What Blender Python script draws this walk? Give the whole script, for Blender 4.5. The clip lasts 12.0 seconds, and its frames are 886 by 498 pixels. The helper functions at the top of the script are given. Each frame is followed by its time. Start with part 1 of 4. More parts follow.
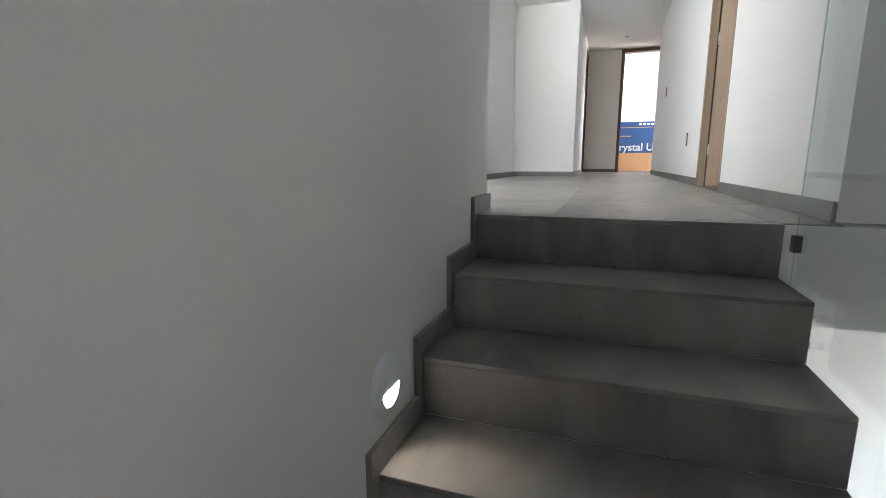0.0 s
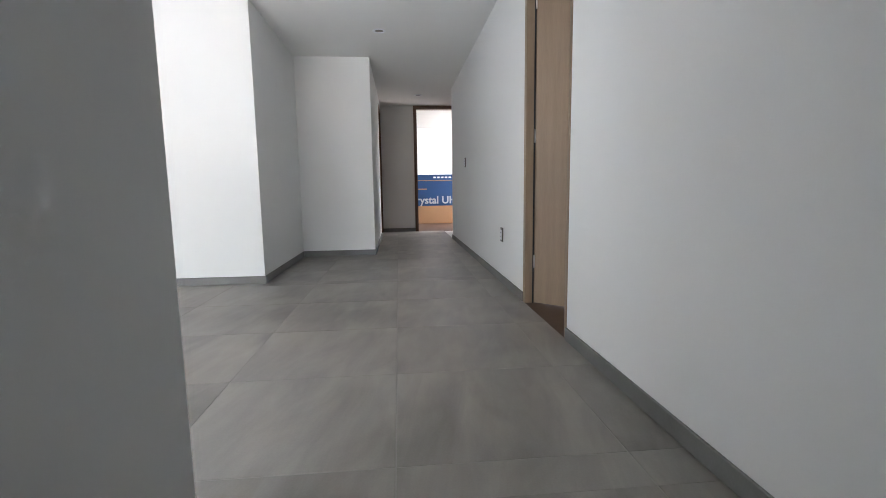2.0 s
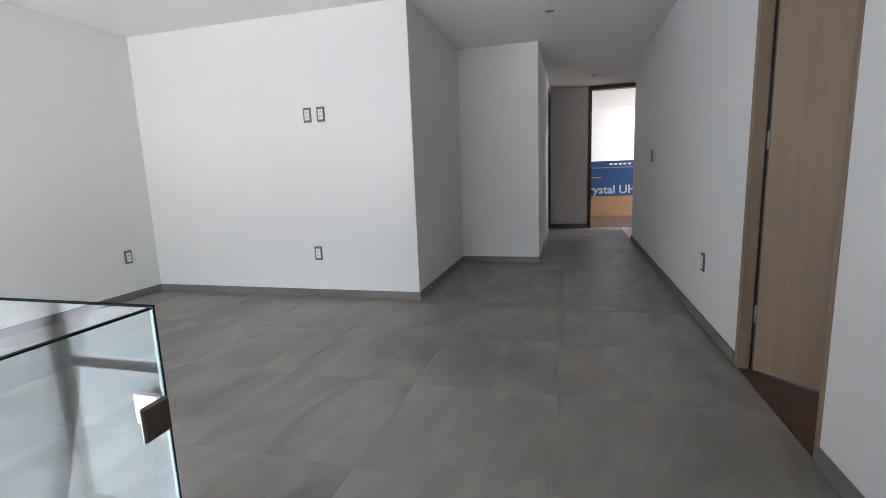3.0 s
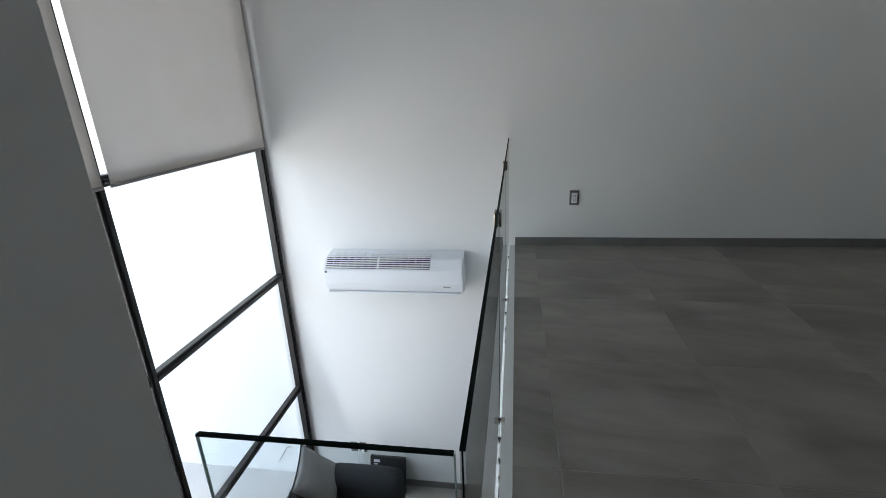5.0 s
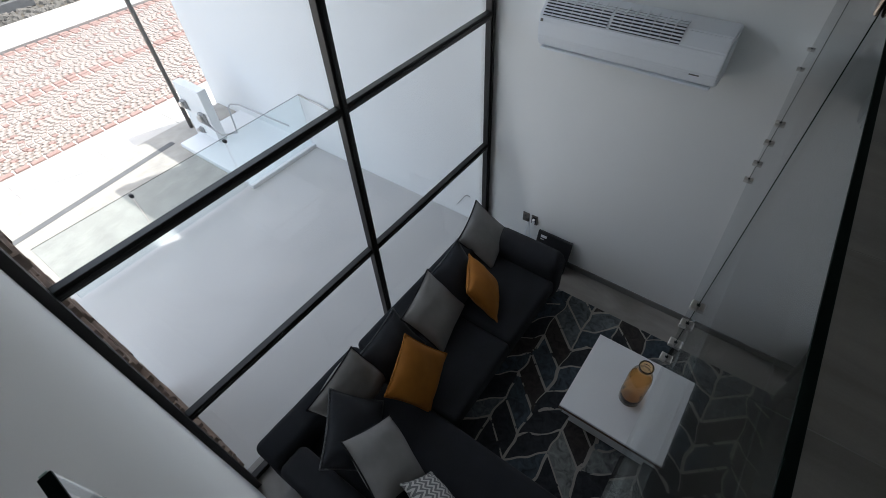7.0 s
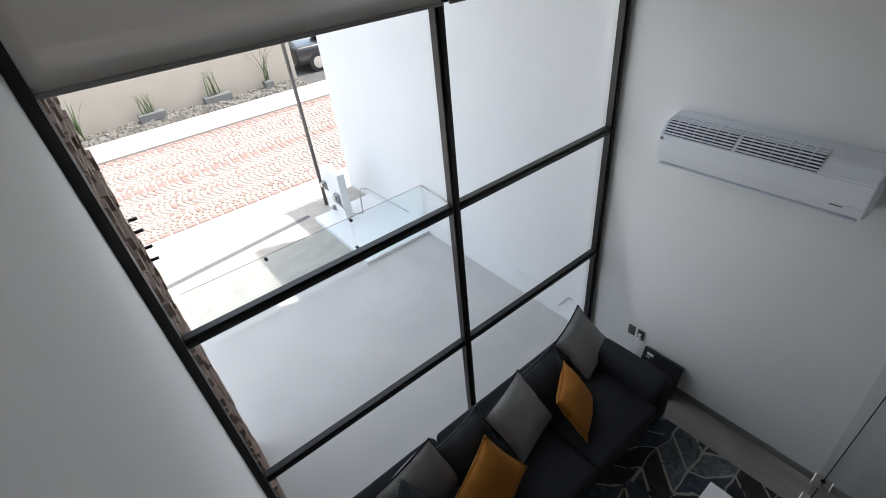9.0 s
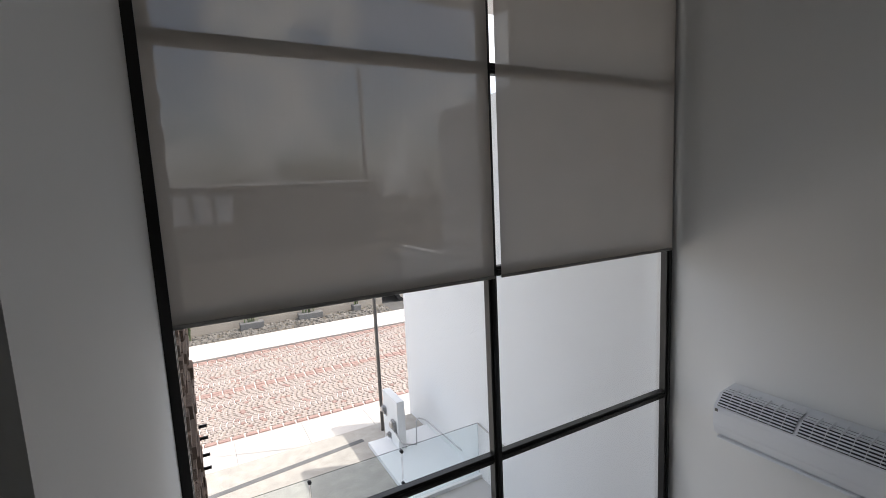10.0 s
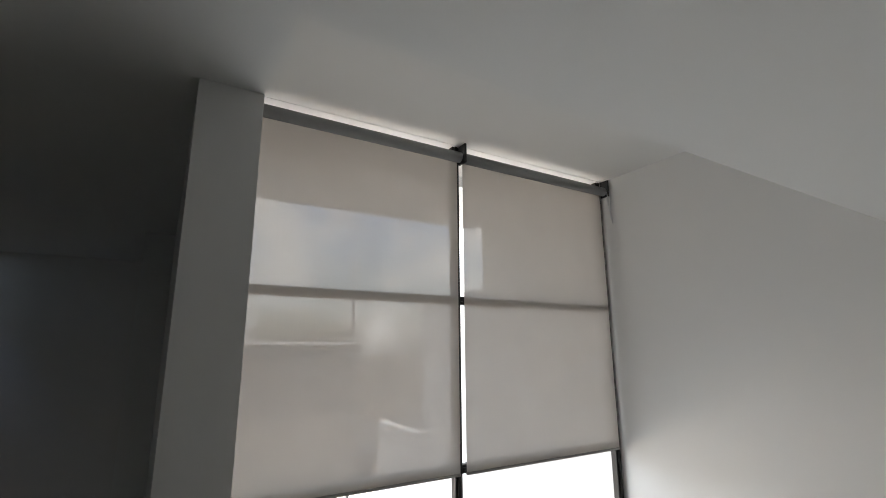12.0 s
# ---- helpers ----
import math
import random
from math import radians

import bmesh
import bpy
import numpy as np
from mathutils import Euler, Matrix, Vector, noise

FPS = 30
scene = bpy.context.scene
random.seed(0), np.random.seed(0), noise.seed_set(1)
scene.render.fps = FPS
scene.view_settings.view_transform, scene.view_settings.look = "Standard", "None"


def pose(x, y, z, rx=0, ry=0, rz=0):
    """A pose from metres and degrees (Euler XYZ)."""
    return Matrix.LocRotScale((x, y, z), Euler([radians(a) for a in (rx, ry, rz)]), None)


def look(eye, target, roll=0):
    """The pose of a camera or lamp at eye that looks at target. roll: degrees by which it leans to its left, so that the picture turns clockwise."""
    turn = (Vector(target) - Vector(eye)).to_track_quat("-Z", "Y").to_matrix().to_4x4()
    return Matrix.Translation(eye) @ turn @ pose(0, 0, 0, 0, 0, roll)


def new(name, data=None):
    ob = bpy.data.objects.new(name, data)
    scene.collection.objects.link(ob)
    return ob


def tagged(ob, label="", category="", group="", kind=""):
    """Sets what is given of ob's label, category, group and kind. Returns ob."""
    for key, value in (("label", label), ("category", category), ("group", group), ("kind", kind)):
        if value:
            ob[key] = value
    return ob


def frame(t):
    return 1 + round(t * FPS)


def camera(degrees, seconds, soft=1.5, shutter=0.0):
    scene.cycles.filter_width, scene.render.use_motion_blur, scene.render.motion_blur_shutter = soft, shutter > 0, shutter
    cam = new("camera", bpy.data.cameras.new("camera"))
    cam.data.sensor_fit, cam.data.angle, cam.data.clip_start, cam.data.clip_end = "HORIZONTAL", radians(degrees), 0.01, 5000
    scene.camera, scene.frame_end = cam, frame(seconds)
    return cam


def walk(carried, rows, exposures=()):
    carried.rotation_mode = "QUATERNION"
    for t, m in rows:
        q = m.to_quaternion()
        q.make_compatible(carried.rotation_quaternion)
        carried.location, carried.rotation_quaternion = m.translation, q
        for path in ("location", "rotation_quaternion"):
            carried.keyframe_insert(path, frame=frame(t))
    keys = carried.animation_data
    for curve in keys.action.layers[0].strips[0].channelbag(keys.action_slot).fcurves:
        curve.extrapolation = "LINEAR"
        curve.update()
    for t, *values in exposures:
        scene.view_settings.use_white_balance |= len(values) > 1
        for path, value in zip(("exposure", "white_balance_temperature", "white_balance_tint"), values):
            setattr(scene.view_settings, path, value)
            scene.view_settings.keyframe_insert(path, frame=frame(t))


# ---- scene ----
cam = camera(87.3, 12.0, soft=0.5)
EXPOSURES = [(0.0, 5.45, 6600, 11), (0.5, 5.25, 6550, 11), (1.0, 5.12, 6500, 13), (1.5, 4.9, 6500, 13), (2.5, 4.35, 6400, 14), (3.5, 3.85, 6350, 13), (5.5, 2.1, 6300, 8), (6.0, 1.85, 6300, 8), (6.5, 1.3, 6250, 8), (7.0, 1.02, 6300, 9),
             (9.0, 1.22, 6500, 10), (9.5, 0.85, 6550, 11), (10.0, 0.8, 6750, 13), (10.5, 1.35, 6850, 12), (11.0, 2.0, 6900, 11), (12.0, 2.3, 6900, 11)]
PATH = [
    (0, (0.482, -1.757, 0.196), (-0.164, 0.101, -0.168), -0.2),
    (0.5, (0.422, -1.404, 0.254), (0.097, 0.547, -0.045), -0.4),
    (1, (0.329, -1.1, 0.44), (0.2, 0.879, 0.181), -0.7),
    (1.5, (0.342, -0.79, 0.603), (0.39, 1.193, 0.354), -0.5),
    (2, (0.334, -0.512, 0.798), (0.517, 1.463, 0.544), -0.8),
    (2.5, (0.387, -0.226, 0.943), (0.418, 1.753, 0.661), -1.4),
    (3, (0.359, 0.043, 1.054), (-0.168, 1.944, 0.727), -2.2),
    (3.5, (0.336, 0.223, 1.173), (-0.886, 1.758, 0.785), -1.9),
    (3.7, (0.352, 0.271, 1.229), (-1.102, 1.578, 0.809), -2.2),
    (5.3, (0.176, 0.612, 1.269), (-1.602, 0.041, 0.554), -2.6),
    (5.5, (0.147, 0.601, 1.265), (-1.561, -0.105, 0.502), -2.6),
    (6, (-0.004, 0.501, 1.22), (-1.524, -0.38, 0.265), -2.3),
    (6.5, (-0.156, 0.449, 1.188), (-1.481, -0.434, -0.022), -2.5),
    (7, (-0.264, 0.446, 1.15), (-1.31, -0.406, -0.326), -3.8),
    (7.2, (-0.277, 0.442, 1.132), (-1.199, -0.389, -0.436), -4.7),
    (8.8, (-0.309, 0.432, 1.168), (-1.185, -0.764, -0.174), -7.5),
    (9, (-0.3, 0.474, 1.212), (-1.239, -0.854, 0.047), -6.5),
    (9.5, (-0.286, 0.589, 1.296), (-1.28, -1.002, 0.602), -4.6),
    (10, (-0.303, 0.737, 1.397), (-1.248, -1.007, 1.14), -2.7),
    (10.5, (-0.322, 0.934, 1.552), (-1.188, -0.870, 1.629), -0.95),
    (11, (-0.227, 1.092, 1.659), (-1.022, -0.711, 2.0), -0.2),
    (11.5, (-0.095, 1.211, 1.693), (-0.935, -0.554, 2.115), -0.3),
    (12, (0.017, 1.398, 1.712), (-0.989, -0.279, 2.133), -0.3),
]
walk(cam, [(t, look(eye, target, roll)) for t, eye, target, roll in PATH], EXPOSURES)

# ---- world and large lights ----
world = bpy.data.worlds.new("world")
scene.world = world
world.use_nodes = True
wn = world.node_tree.nodes
sky = wn.new("ShaderNodeTexSky")
sky.sky_type = "NISHITA"
sky.sun_disc = False
sky.dust_density, sky.ozone_density = 4.0, 0.6
SUN_TRAVEL = Vector((0.42, -0.16, -1.0)).normalized()
sky.sun_elevation = math.asin(-SUN_TRAVEL.z)
sky.sun_rotation = math.atan2(-SUN_TRAVEL.x, -SUN_TRAVEL.y)
wn["Background"].inputs["Strength"].default_value = 0.22
wl = world.node_tree.links
wc, cloud, cr, cm = wn.new("ShaderNodeTexCoord"), wn.new("ShaderNodeTexNoise"), wn.new("ShaderNodeValToRGB"), wn.new("ShaderNodeMix")
cloud.inputs["Scale"].default_value, cloud.inputs["Detail"].default_value, cloud.inputs["Roughness"].default_value = 4.5, 9, 0.62
cr.color_ramp.elements[0].position, cr.color_ramp.elements[1].position = 0.44, 0.60
cm.data_type = "RGBA"
cm.inputs["B"].default_value = (5.2, 5.3, 5.5, 1)
wl.new(wc.outputs["Generated"], cloud.inputs["Vector"]), wl.new(cloud.outputs[0], cr.inputs[0])
wl.new(cr.outputs[0], cm.inputs["Factor"]), wl.new(sky.outputs[0], cm.inputs["A"]), wl.new(cm.outputs["Result"], wn["Background"].inputs["Color"])

sun = new("sun", bpy.data.lights.new("sun", "SUN"))
sun.data.energy, sun.data.angle, sun.data.color = 2.3, radians(0.6), (1.0, 0.975, 0.94)
sun.rotation_mode = "QUATERNION"
sun.rotation_quaternion = SUN_TRAVEL.to_track_quat("-Z", "Y")


def area(name, eye, target, sx, sy, watts, color=(1, 1, 1)):
    ob = new(name, bpy.data.lights.new(name, "AREA"))
    ob.data.shape, ob.data.size, ob.data.size_y = "RECTANGLE", sx, sy
    ob.data.energy, ob.data.color = watts, color
    m = look(eye, target)
    ob.location = m.translation
    ob.rotation_euler = m.to_euler()
    return ob


DAY = (0.97, 0.98, 1.0)
area("window_light", (-1.86, -1.46, -0.9), (-1.86, 5, 0.9), 3.1, 3.4, 5, (0.94, 0.97, 1.0))
area("blind_light", (-1.86, -1.40, 2.05), (-1.86, 5, 2.05), 3.1, 2.2, 0.5, DAY)
# Added fill lamp; the bedroom opening it stands in is assumed and out of view.
area("bedroom_fill_light", (3.9, 3.75, 1.5), (0, 3.0, 1.2), 1.05, 1.15, 1.2, DAY)
area("end_room_window_light", (3.2, 10.3, 1.5), (0, 10.3, 1.0), 1.8, 1.6, 3.4, (1, 0.96, 0.92))
# Added fill for the lower hall: unseen opening, aimed away from the stair wall.
area("lower_hall_fill_light", (3.5, 1.22, -1.6), (1.8, 3.3, -1.8), 0.9, 1.15, 1.5, DAY)


# ---- materials ----
def tree(name):
    m = bpy.data.materials.new(name)
    m.use_nodes = True
    return m, m.node_tree.nodes, m.node_tree.links, m.node_tree.nodes["Principled BSDF"]


def mat(name, color, rough=0.6, metal=0.0, vary=0.12, scale=3.0, bump=0.0, bscale=60.0, stretch=(1, 1, 1), island=0.0, coat=0.0, spec=0.5):
    """Principled paint, stone, cloth or metal with two scales of variation and fine relief."""
    m, n, l, b = tree(name)
    tc = n.new("ShaderNodeTexCoord")
    mp = n.new("ShaderNodeMapping")
    mp.inputs["Scale"].default_value = stretch
    l.new(tc.outputs["Object"], mp.inputs[0])
    big, fine = n.new("ShaderNodeTexNoise"), n.new("ShaderNodeTexNoise")
    big.inputs["Scale"].default_value, big.inputs["Detail"].default_value = scale, 5
    fine.inputs["Scale"].default_value, fine.inputs["Detail"].default_value = bscale, 4
    l.new(mp.outputs[0], big.inputs["Vector"]), l.new(mp.outputs[0], fine.inputs["Vector"])
    add = n.new("ShaderNodeMath")
    add.operation = "MULTIPLY_ADD"
    l.new(fine.outputs[0], add.inputs[0])
    add.inputs[1].default_value = 0.35
    l.new(big.outputs[0], add.inputs[2])
    src = add.outputs[0]
    if island:
        info = n.new("ShaderNodeObjectInfo")
        a2 = n.new("ShaderNodeMath")
        a2.operation = "MULTIPLY_ADD"
        l.new(info.outputs["Random"], a2.inputs[0])
        a2.inputs[1].default_value = island
        l.new(src, a2.inputs[2])
        src = a2.outputs[0]
    rng = n.new("ShaderNodeMapRange")
    rng.inputs["From Min"].default_value, rng.inputs["From Max"].default_value = 0.35, 1.0 + island
    l.new(src, rng.inputs["Value"])
    mix = n.new("ShaderNodeMix")
    mix.data_type = "RGBA"
    c = Vector(color)
    mix.inputs["A"].default_value = (*(c * (1 - vary)), 1)
    mix.inputs["B"].default_value = (*[min(0.95, v) for v in c * (1 + vary)], 1)
    l.new(rng.outputs[0], mix.inputs["Factor"])
    l.new(mix.outputs["Result"], b.inputs["Base Color"])
    b.inputs["Roughness"].default_value, b.inputs["Metallic"].default_value = rough, metal
    b.inputs["Specular IOR Level"].default_value = spec
    b.inputs["Coat Weight"].default_value = coat
    if bump:
        bp = n.new("ShaderNodeBump")
        bp.inputs["Strength"].default_value, bp.inputs["Distance"].default_value = bump, 0.004
        l.new(fine.outputs[0], bp.inputs["Height"]), l.new(bp.outputs[0], b.inputs["Normal"])
    return m


def glass_mat(name, tint, rough=0.0):
    m, n, l, b = tree(name)
    b.inputs["Transmission Weight"].default_value = 1.0
    b.inputs["Base Color"].default_value = (*tint, 1)
    b.inputs["Roughness"].default_value = rough
    b.inputs["IOR"].default_value = 1.45
    return m


def pane_mat(name, tint, gloss):
    """Thin clear pane: straight-through light with a faint mirror."""
    m, n, l, b = tree(name)
    out = n["Material Output"]
    tr, gl, mx, lw = (n.new("ShaderNodeBsdfTransparent"), n.new("ShaderNodeBsdfGlossy"), n.new("ShaderNodeMixShader"), n.new("ShaderNodeLayerWeight"))
    tr.inputs[0].default_value = (*tint, 1)
    gl.inputs["Roughness"].default_value = 0.0
    pw, fr = n.new("ShaderNodeMath"), n.new("ShaderNodeMath")
    pw.operation, fr.operation = "POWER", "MULTIPLY_ADD"
    l.new(lw.outputs["Facing"], pw.inputs[0])
    pw.inputs[1].default_value = 5.0
    l.new(pw.outputs[0], fr.inputs[0])
    fr.inputs[1].default_value, fr.inputs[2].default_value = 0.93, gloss
    l.new(fr.outputs[0], mx.inputs[0]), l.new(tr.outputs[0], mx.inputs[1]), l.new(gl.outputs[0], mx.inputs[2])
    l.new(mx.outputs[0], out.inputs["Surface"])
    return m


def glow_mat(name, color, strength):
    m, n, l, b = tree(name)
    b.inputs["Base Color"].default_value = (*color, 1)
    b.inputs["Emission Color"].default_value = (*color, 1)
    b.inputs["Emission Strength"].default_value = strength
    return m


def fabric_screen(name, color):
    """Roller-blind screen cloth: woven, lets light and a faint view through."""
    m, n, l, b = tree(name)
    out = n["Material Output"]
    tc, wv, wv2 = n.new("ShaderNodeTexCoord"), n.new("ShaderNodeTexNoise"), n.new("ShaderNodeTexNoise")
    wv.inputs["Scale"].default_value = 2.5
    l.new(tc.outputs["Object"], wv.inputs["Vector"])
    mix = n.new("ShaderNodeMix")
    mix.data_type = "RGBA"
    c = Vector(color)
    mix.inputs["A"].default_value, mix.inputs["B"].default_value = (*(c * 0.94), 1), (*(c * 1.04), 1)
    l.new(wv.outputs[0], mix.inputs["Factor"])
    di, tl, tr = n.new("ShaderNodeBsdfDiffuse"), n.new("ShaderNodeBsdfTranslucent"), n.new("ShaderNodeBsdfTransparent")
    l.new(mix.outputs["Result"], di.inputs[0]), l.new(mix.outputs["Result"], tl.inputs[0])
    m1, m2 = n.new("ShaderNodeMixShader"), n.new("ShaderNodeMixShader")
    m1.inputs[0].default_value, m2.inputs[0].default_value = 0.16, 0.045
    l.new(di.outputs[0], m1.inputs[1]), l.new(tl.outputs[0], m1.inputs[2])
    l.new(m1.outputs[0], m2.inputs[1]), l.new(tr.outputs[0], m2.inputs[2])
    l.new(m2.outputs[0], out.inputs["Surface"])
    return m


def tile_mat(name, dark, light, stretch, turn):
    """Cement-look porcelain: soft clouds, long darker streaks, fine grain; each tile shifted."""
    m, n, l, b = tree(name)
    tc, info = n.new("ShaderNodeTexCoord"), n.new("ShaderNodeObjectInfo")
    off = n.new("ShaderNodeVectorMath")
    off.operation = "MULTIPLY_ADD"
    l.new(info.outputs["Random"], off.inputs[0])
    off.inputs[1].default_value = (7, 5, 3)
    l.new(tc.outputs["Object"], off.inputs[2])
    spin = n.new("ShaderNodeMapping")
    spin.inputs["Rotation"].default_value = (0, 0, radians(turn))
    mp = n.new("ShaderNodeMapping")
    mp.inputs["Scale"].default_value = stretch
    l.new(off.outputs[0], spin.inputs[0]), l.new(spin.outputs[0], mp.inputs[0])
    streak, cloud, grain = n.new("ShaderNodeTexNoise"), n.new("ShaderNodeTexNoise"), n.new("ShaderNodeTexNoise")
    streak.inputs["Scale"].default_value, streak.inputs["Detail"].default_value, streak.inputs["Distortion"].default_value = 1.8, 10, 0.7
    cloud.inputs["Scale"].default_value, cloud.inputs["Detail"].default_value = 1.3, 3
    grain.inputs["Scale"].default_value, grain.inputs["Detail"].default_value = 160, 3
    thin, tmap = n.new("ShaderNodeTexNoise"), n.new("ShaderNodeMapping")
    thin.inputs["Scale"].default_value, thin.inputs["Detail"].default_value, thin.inputs["Roughness"].default_value, thin.inputs["Distortion"].default_value = 1.6, 12, 0.68, 1.1
    tmap.inputs["Scale"].default_value = (stretch[0] * 2.2, stretch[1] * 0.9, stretch[2])
    l.new(spin.outputs[0], tmap.inputs[0]), l.new(tmap.outputs[0], thin.inputs["Vector"])
    l.new(mp.outputs[0], streak.inputs["Vector"]), l.new(off.outputs[0], cloud.inputs["Vector"]), l.new(off.outputs[0], grain.inputs["Vector"])
    a, c2 = n.new("ShaderNodeMath"), n.new("ShaderNodeMath")
    a.operation = c2.operation = "MULTIPLY_ADD"
    l.new(cloud.outputs[0], a.inputs[0])
    a.inputs[1].default_value = 0.7
    l.new(streak.outputs[0], a.inputs[2])
    both = n.new("ShaderNodeMath")
    both.operation = "MULTIPLY_ADD"
    l.new(thin.outputs[0], both.inputs[0])
    both.inputs[1].default_value = 2.6
    l.new(grain.outputs[0], both.inputs[2])
    l.new(both.outputs[0], c2.inputs[0])
    c2.inputs[1].default_value = 0.13
    l.new(a.outputs[0], c2.inputs[2])
    ramp = n.new("ShaderNodeValToRGB")
    ramp.color_ramp.elements[0].position, ramp.color_ramp.elements[1].position = 0.56, 0.95
    ramp.color_ramp.elements[0].color, ramp.color_ramp.elements[1].color = (*dark, 1), (*light, 1)
    sc = n.new("ShaderNodeMath")
    sc.operation = "MULTIPLY"
    sc.inputs[1].default_value = 0.71
    l.new(c2.outputs[0], sc.inputs[0]), l.new(sc.outputs[0], ramp.inputs[0]), l.new(ramp.outputs[0], b.inputs["Base Color"])
    rr = n.new("ShaderNodeMapRange")
    rr.inputs["To Min"].default_value, rr.inputs["To Max"].default_value = 0.36, 0.52
    l.new(streak.outputs[0], rr.inputs["Value"]), l.new(rr.outputs[0], b.inputs["Roughness"])
    bp = n.new("ShaderNodeBump")
    bp.inputs["Strength"].default_value, bp.inputs["Distance"].default_value = 0.08, 0.003
    l.new(grain.outputs[0], bp.inputs["Height"]), l.new(bp.outputs[0], b.inputs["Normal"])
    return m


def rug_mat(name):
    """Broken chevron shards in slate, blue-grey, brown and pale stone, parted by uneven cream lines."""
    m, n, l, b = tree(name)
    tc, sep = n.new("ShaderNodeTexCoord"), n.new("ShaderNodeSeparateXYZ")
    l.new(tc.outputs["Object"], sep.inputs[0])

    def math_node(op, *vals):
        k = n.new("ShaderNodeMath")
        k.operation = op
        for i, v in enumerate(vals):
            if isinstance(v, (int, float)):
                k.inputs[i].default_value = v
            else:
                l.new(v, k.inputs[i])
        return k.outputs[0]

    def noise_of(scale, detail, dist=0.0, off=0.0):
        k, mv = n.new("ShaderNodeTexNoise"), n.new("ShaderNodeMapping")
        k.inputs["Scale"].default_value, k.inputs["Detail"].default_value, k.inputs["Distortion"].default_value = scale, detail, dist
        mv.inputs["Location"].default_value = (off, off * 0.7, 0)
        l.new(tc.outputs["Object"], mv.inputs[0]), l.new(mv.outputs[0], k.inputs["Vector"])
        return k.outputs[0]

    wob = math_node("MULTIPLY", noise_of(3.5, 1), 0.12)
    x, y = math_node("ADD", sep.outputs[0], wob), math_node("ADD", sep.outputs[1], wob)
    band = math_node("ADD", x, math_node("MULTIPLY", math_node("PINGPONG", y, 0.27), 0.9))
    row, col = math_node("FLOOR", math_node("DIVIDE", band, 0.24)), math_node("FLOOR", math_node("DIVIDE", y, 0.27))
    cell = n.new("ShaderNodeCombineXYZ")
    l.new(row, cell.inputs[0]), l.new(col, cell.inputs[1])
    rnd = n.new("ShaderNodeTexWhiteNoise")
    rnd.noise_dimensions = "2D"
    l.new(cell.outputs[0], rnd.inputs["Vector"])
    rs = n.new("ShaderNodeSeparateColor")
    l.new(rnd.outputs["Color"], rs.inputs[0])
    ramp = n.new("ShaderNodeValToRGB")
    e = ramp.color_ramp.elements
    ramp.color_ramp.interpolation = "CONSTANT"
    e[0].position, e[0].color = 0.0, (0.014, 0.016, 0.019, 1)
    e[1].position, e[1].color = 0.86, (0.12, 0.125, 0.122, 1)
    for p, col4 in ((0.34, (0.030, 0.040, 0.050, 1)), (0.58, (0.024, 0.020, 0.018, 1)), (0.72, (0.07, 0.08, 0.085, 1))):
        k = e.new(p)
        k.color = col4
    l.new(rs.outputs[0], ramp.inputs[0])
    marble = math_node("MULTIPLY_ADD", noise_of(14, 9, 1.2), 3.6, -0.55)
    field = n.new("ShaderNodeMix")
    field.data_type, field.blend_type = "RGBA", "MULTIPLY"
    field.inputs["Factor"].default_value = 1.0
    gray = n.new("ShaderNodeCombineColor")
    for i in range(3):
        l.new(marble, gray.inputs[i])
    l.new(ramp.outputs[0], field.inputs["A"]), l.new(gray.outputs[0], field.inputs["B"])
    wide = math_node("MULTIPLY_ADD", rs.outputs[1], 0.013, 0.004)
    l1 = math_node("LESS_THAN", math_node("PINGPONG", band, 0.12), wide)
    l2 = math_node("LESS_THAN", math_node("PINGPONG", y, 0.135), math_node("MULTIPLY_ADD", rs.outputs[2], 0.014, 0.003))
    keep = math_node("GREATER_THAN", noise_of(7, 4, 0.8, 3.1), 0.40)
    lines = math_node("MULTIPLY", math_node("MAXIMUM", l1, l2), keep)
    mix = n.new("ShaderNodeMix")
    mix.data_type = "RGBA"
    mix.inputs["B"].default_value = (0.30, 0.28, 0.25, 1)
    l.new(lines, mix.inputs["Factor"]), l.new(field.outputs["Result"], mix.inputs["A"]), l.new(mix.outputs["Result"], b.inputs["Base Color"])
    b.inputs["Roughness"].default_value = 0.95
    bp = n.new("ShaderNodeBump")
    bp.inputs["Strength"].default_value, bp.inputs["Distance"].default_value = 0.5, 0.004
    l.new(noise_of(400, 2), bp.inputs["Height"]), l.new(bp.outputs[0], b.inputs["Normal"])
    return m


WHITE = mat("white_wall_paint", (0.80, 0.80, 0.79), 0.75, vary=0.02, scale=1.2, bump=0.05, bscale=220)
CEIL = mat("white_ceiling_paint", (0.80, 0.80, 0.78), 0.85, vary=0.02, scale=1.0, bump=0.05, bscale=180)
TILE = tile_mat("grey_porcelain", (0.168, 0.156, 0.143), (0.335, 0.308, 0.281), (2.5, 0.95, 2.0), 10)
STEP = tile_mat("dark_step_porcelain", (0.12, 0.112, 0.102), (0.30, 0.28, 0.258), (2.2, 1.0, 0.9), 7)
GROUT = mat("grout", (0.325, 0.31, 0.29), 0.9, vary=0.1, scale=8)
BASE = mat("baseboard_porcelain", (0.19, 0.185, 0.178), 0.5, vary=0.2, scale=3, bump=0.03, bscale=120)
FRAME = mat("black_aluminium", (0.016, 0.015, 0.014), 0.42, metal=0.2, vary=0.2, scale=6)
STEEL = mat("brushed_steel", (0.60, 0.575, 0.545), 0.36, metal=1.0, vary=0.1, scale=20)
DARKSTEEL = mat("bronzed_polished_steel", (0.26, 0.225, 0.195), 0.25, metal=1.0, vary=0.1, scale=20)
PANE = pane_mat("window_glass", (0.98, 0.99, 0.985), 0.02)
